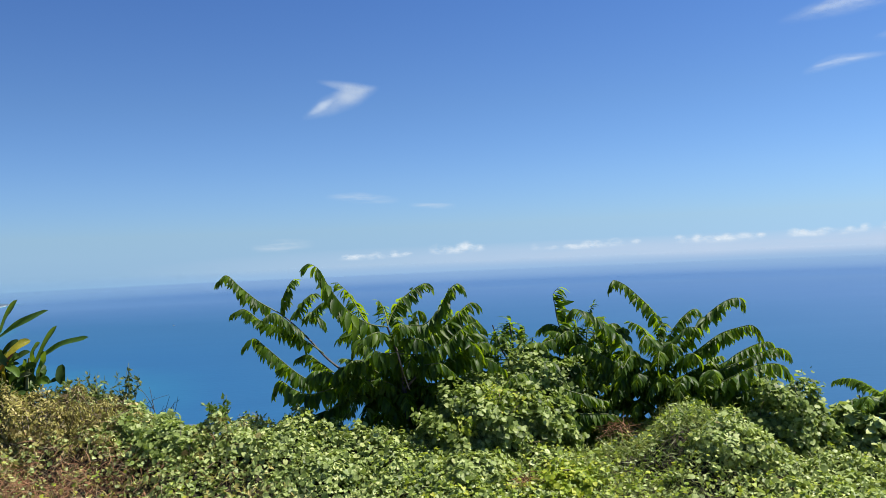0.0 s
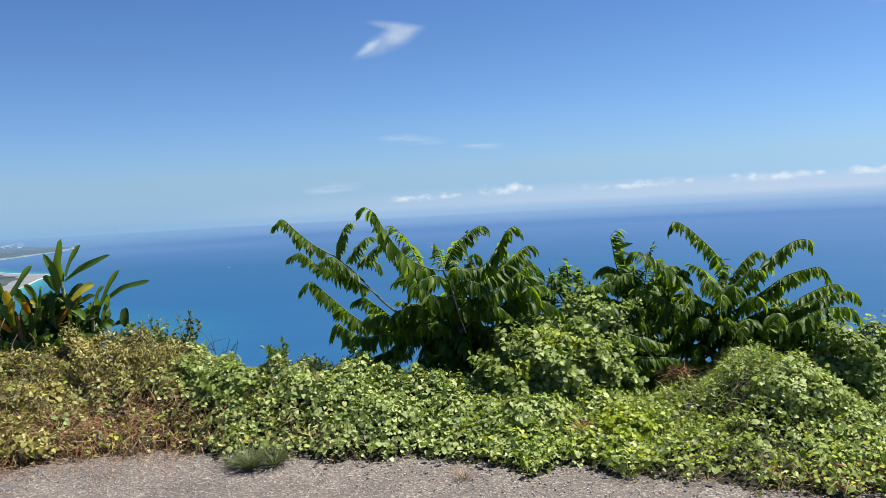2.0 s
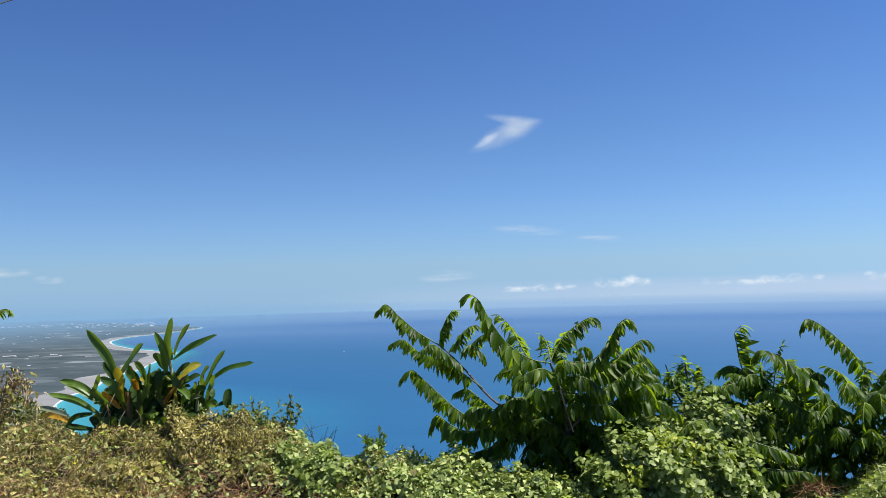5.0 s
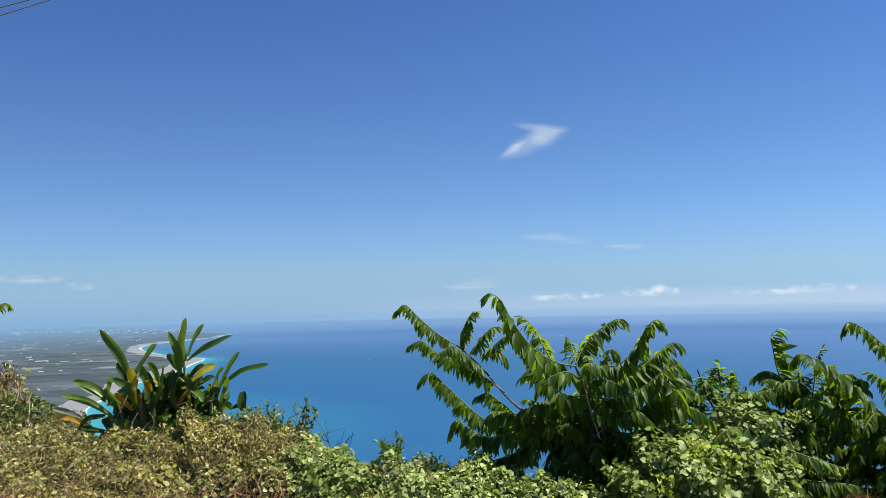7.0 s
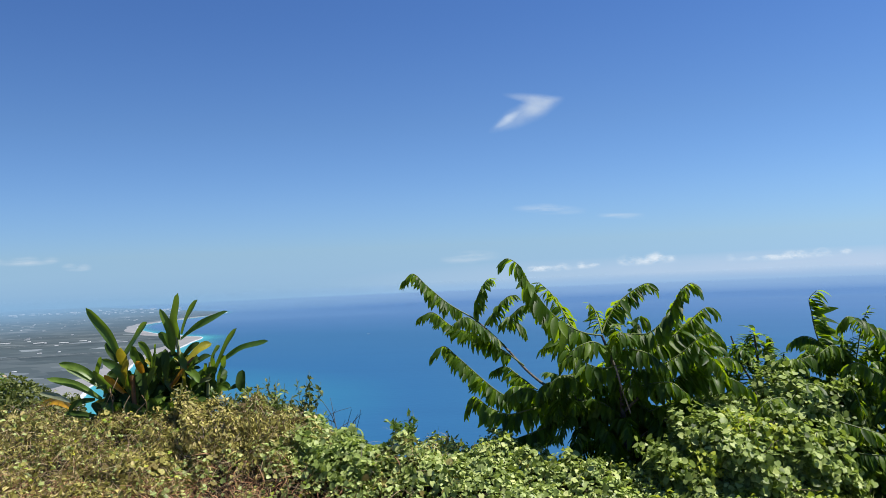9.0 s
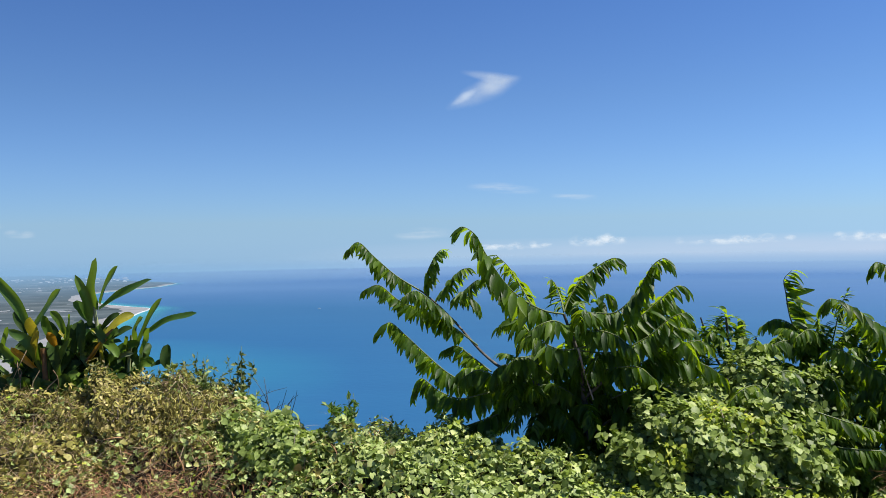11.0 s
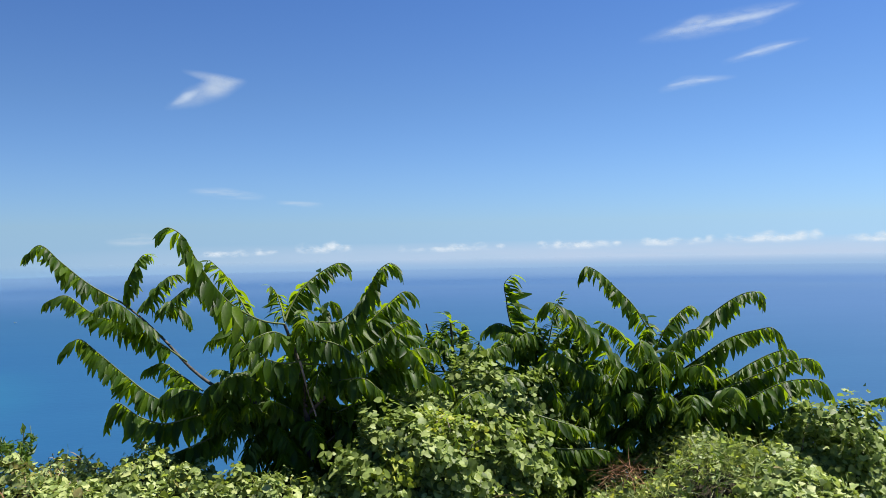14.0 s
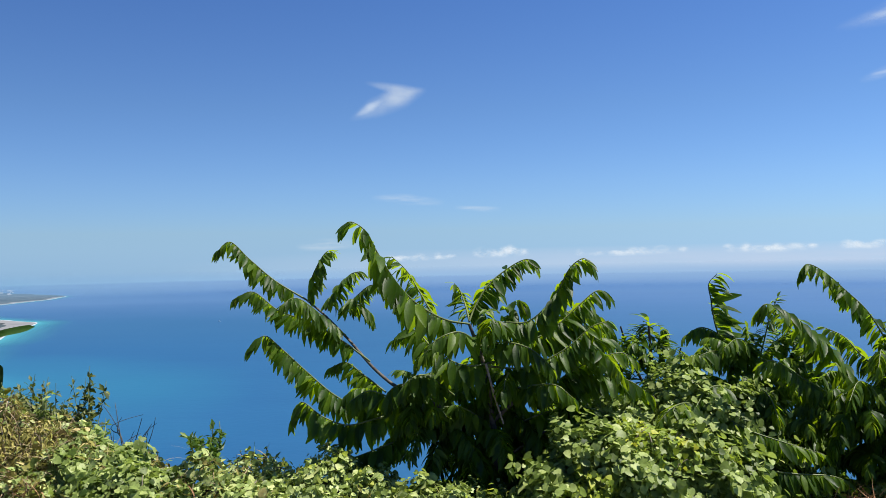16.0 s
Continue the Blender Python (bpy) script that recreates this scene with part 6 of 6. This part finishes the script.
# a branch with fine pinnate leaves reaching in past the dead stem
side = thing("shrub", (-4.1, 4.3, 0.0), "shrub reaching out with fine bright pinnate leaves", "shrub")
limb(side, [(-4.1, 4.3, 0.0), (-4.05, 4.3, 0.7), (-3.9, 4.3, 1.3), (-3.6, 4.3, 1.5)], 0.02, 0.006, name="trunk")
plume(side, ((-3.62, 4.3, 1.55), (-3.49, 4.3, 1.58), (-3.38, 4.3, 1.62), (-3.3, 4.3, 1.64), (-3.27, 4.3, 1.62)), 0.07, 0.5)
plume(side, ((-3.66, 4.3, 1.3), (-3.54, 4.3, 1.34), (-3.45, 4.3, 1.37), (-3.37, 4.3, 1.39)), 0.07, 0.5)
plume(side, ((-3.69, 4.3, 1.75), (-3.59, 4.3, 1.77), (-3.5, 4.3, 1.78), (-3.46, 4.3, 1.74)), 0.07, 0.5)

# the plant with big drooping leaves at the brink on the green side
edge_plant = thing("shrub", base_at(3.0, 6.2), "shrub with a few large drooping leaves at the brink", "shrub")
limb(edge_plant, [base_at(3.0, 6.2), (3.09, 6.15, 0.25), (2.99, 6.10, 0.50)], 0.018, 0.006, name="trunk")
frond(edge_plant, (3.04, 6.10, 0.40), (2.94, 6.05, 0.52), (2.84, 6.00, 0.45), 0.11, 0.9)
frond(edge_plant, (3.04, 6.10, 0.30), (2.89, 5.90, 0.38), (2.74, 5.85, 0.32), 0.11, 0.9)
frond(edge_plant, (3.09, 6.10, 0.40), (3.24, 6.00, 0.55), (3.39, 5.95, 0.50), 0.11, 0.9)
inner_fronds(edge_plant, (3.09, 6.15, 0.25), (0.3, 0.2, 0.25), 14, 51)


# ---- small things on the road edge and in the bank ----
def tuft(at, height, blades, seed, mat, label, spread=0.5):
    """A clump of grass blades fanning out of one root."""
    r = np.random.default_rng(seed)
    ob = thing("grass_tuft", at, label, "grass", "grass tufts")
    a = r.uniform(0, 2 * math.pi, blades)
    d = unit(np.stack((np.cos(a) * spread * r.uniform(0.2, 1.2, blades), np.sin(a) * spread * r.uniform(0.2, 1.2, blades), np.ones(blades)), -1))
    p = np.stack((np.cos(a) * 0.03, np.sin(a) * 0.03, np.zeros(blades)), -1) * r.uniform(0, 1, (blades, 1))
    nn = unit(np.stack((-np.cos(a), -np.sin(a), np.full(blades, 0.6)), -1))
    part("tuft_leaf", scattered("tuft_leaf", blade_shape(1.0, 0.022, 0.35, 5, 0.3, 0.25), p, frames_of(d, nn), height * r.uniform(0.5, 1.1, blades), mat), ob)
    ob.children[0]["kind"] = "stuff"


tuft((-1.74, 5.24, 0.0), 0.20, 300, 1, M_TUFT, "grey-green grass tuft growing at the road edge", 1.0)
tuft((-1.60, 5.30, 0.0), 0.19, 220, 2, M_TUFT, "grey-green grass tuft growing at the road edge", 1.0)
tuft((-1.86, 5.30, 0.0), 0.15, 120, 6, M_TUFT, "grey-green grass tuft growing at the road edge", 1.1)
tuft((-0.34, 4.92, 0.0), 0.12, 70, 3, M_STRAW, "small dry grass tuft on the asphalt", 0.8)
tuft((0.62, 4.86, 0.0), 0.14, 70, 4, M_GRASS, "small grass tuft on the asphalt", 0.8)
tuft((1.05, 4.72, 0.0), 0.10, 50, 5, M_STRAW, "small dry grass tuft on the asphalt", 0.8)


# dead leaves and bits blown along the road edge
N = 900
px = rng.uniform(-4.0, 3.2, N)
py = edge(px) + 0.03 - rng.exponential(0.10, N)
ang = rng.uniform(0, 2 * math.pi, N)
turn = frames_of(np.stack((np.cos(ang), np.sin(ang), rng.normal(0, 0.25, N)), -1), np.stack((rng.normal(0, 0.5, N), rng.normal(0, 0.5, N), np.ones(N)), -1))
tagged(new("litter", scattered("litter", OVAL, np.stack((px, py, np.full(N, 0.012)), -1), turn, rng.uniform(0.01, 0.035, N), M_HUSK)), "small dry leaves blown along the road edge", "litter", kind="stuff")


N = 2600
px = rng.uniform(-5.0, -2.2, N)
py = edge(px) + 0.08 - rng.exponential(0.22, N)
ang = rng.uniform(0, 2 * math.pi, N)
turn = frames_of(np.stack((np.cos(ang), np.sin(ang), rng.normal(0, 0.2, N)), -1), np.stack((rng.normal(0, 0.5, N), rng.normal(0, 0.5, N), np.ones(N)), -1))
for mat, half in ((M_STRAW, slice(0, N // 2)), (M_RUST, slice(N // 2, N))):
    tagged(new("litter", scattered("litter", CURL_FAT, np.stack((px, py, np.full(N, 0.03)), -1)[half], turn[half], rng.uniform(0.03, 0.09, N)[half], mat)), "dry straw and dead stalks strewn over the road edge", "litter", kind="stuff")


N = 5200
px, py = rng.normal(-4.4, 0.34, N), rng.normal(5.22, 0.26, N)
ang = rng.uniform(0, 2 * math.pi, N)
turn = frames_of(np.stack((np.cos(ang), np.sin(ang), rng.normal(0.25, 0.3, N)), -1), np.stack((rng.normal(0, 0.5, N), rng.normal(0, 0.5, N), np.ones(N)), -1))
tagged(new("dead_grass", scattered("dead_grass", SLIM, np.stack((px, py, rng.uniform(0.01, 0.06, N)), -1), turn, rng.uniform(0.06, 0.17, N), M_RUST)), "matted reddish dead grass on the bare soil", "grass", kind="stuff")


def dead_clump(at, size, seed):
    r = np.random.default_rng(seed)
    ob = thing("dead_clump", at, "tangle of dead reddish-brown stalks caught in the growth", "dead plant", "dead clumps")
    k = 100
    d = unit(r.normal(0, 1, (k, 3)) * np.array((1, 0.7, 0.6)))
    p = r.normal(0, size * 0.35, (k, 3)) * np.array((1.2, 0.8, 0.7))
    part("tangle", scattered("tangle", SLIM, p, frames_of(d, unit(r.normal(0, 1, (k, 3)))), size * r.uniform(0.5, 1.2, k), M_RUST), ob)


dead_clump((1.12, 5.75, 0.42), 0.12, 1)
dead_clump((0.42, 5.35, 0.2), 0.10, 2)

# bushes on the slope beside the bay
r = np.random.default_rng(77)
for k, (bx, by, bz, br) in enumerate(((-9.6, 12.0, -0.30, 0.52), (-10.4, 12.0, -0.22, 0.6), (-9.0, 12.1, -0.50, 0.45), (-8.72, 12.2, -0.85, 0.36), (-11.3, 12.2, -0.3, 0.6), (-9.9, 11.7, -0.9, 0.5))):
    foot = float(land(bx, by))
    ob = thing("slope_bush", (bx, by, foot), "dense dark green bush lower on the slope", "bush", "slope bushes")
    top = bz - foot
    q = unit(r.normal(0, 1, (2600, 3)))
    pts = q * br * (1 + 0.16 * np.sin(4 * q[:, :1] + k) * np.sin(5 * q[:, 2:]) + 0.1 * np.sin(11 * q[:, 1:2])) * np.maximum(1 - r.exponential(0.1, (2600, 1)), 0.3) + np.array((0, 0, top))
    me = scattered("foliage", OVAL, pts, frames_of(unit(r.normal(0, 1, (2600, 3))), unit(q + r.normal(0, 0.5, (2600, 3)))), r.uniform(0.05, 0.11, 2600), M_DARK if k % 2 else M_OLIVE)
    tagged(part("foliage", me, ob), kind="stuff")
    part("trunk", mesh_of("trunk", *tube_of([(0, 0, -0.1), (0.05, 0, top * 0.5), (0, 0, top)], 0.06, 0.02, 6), M_BARK), ob)
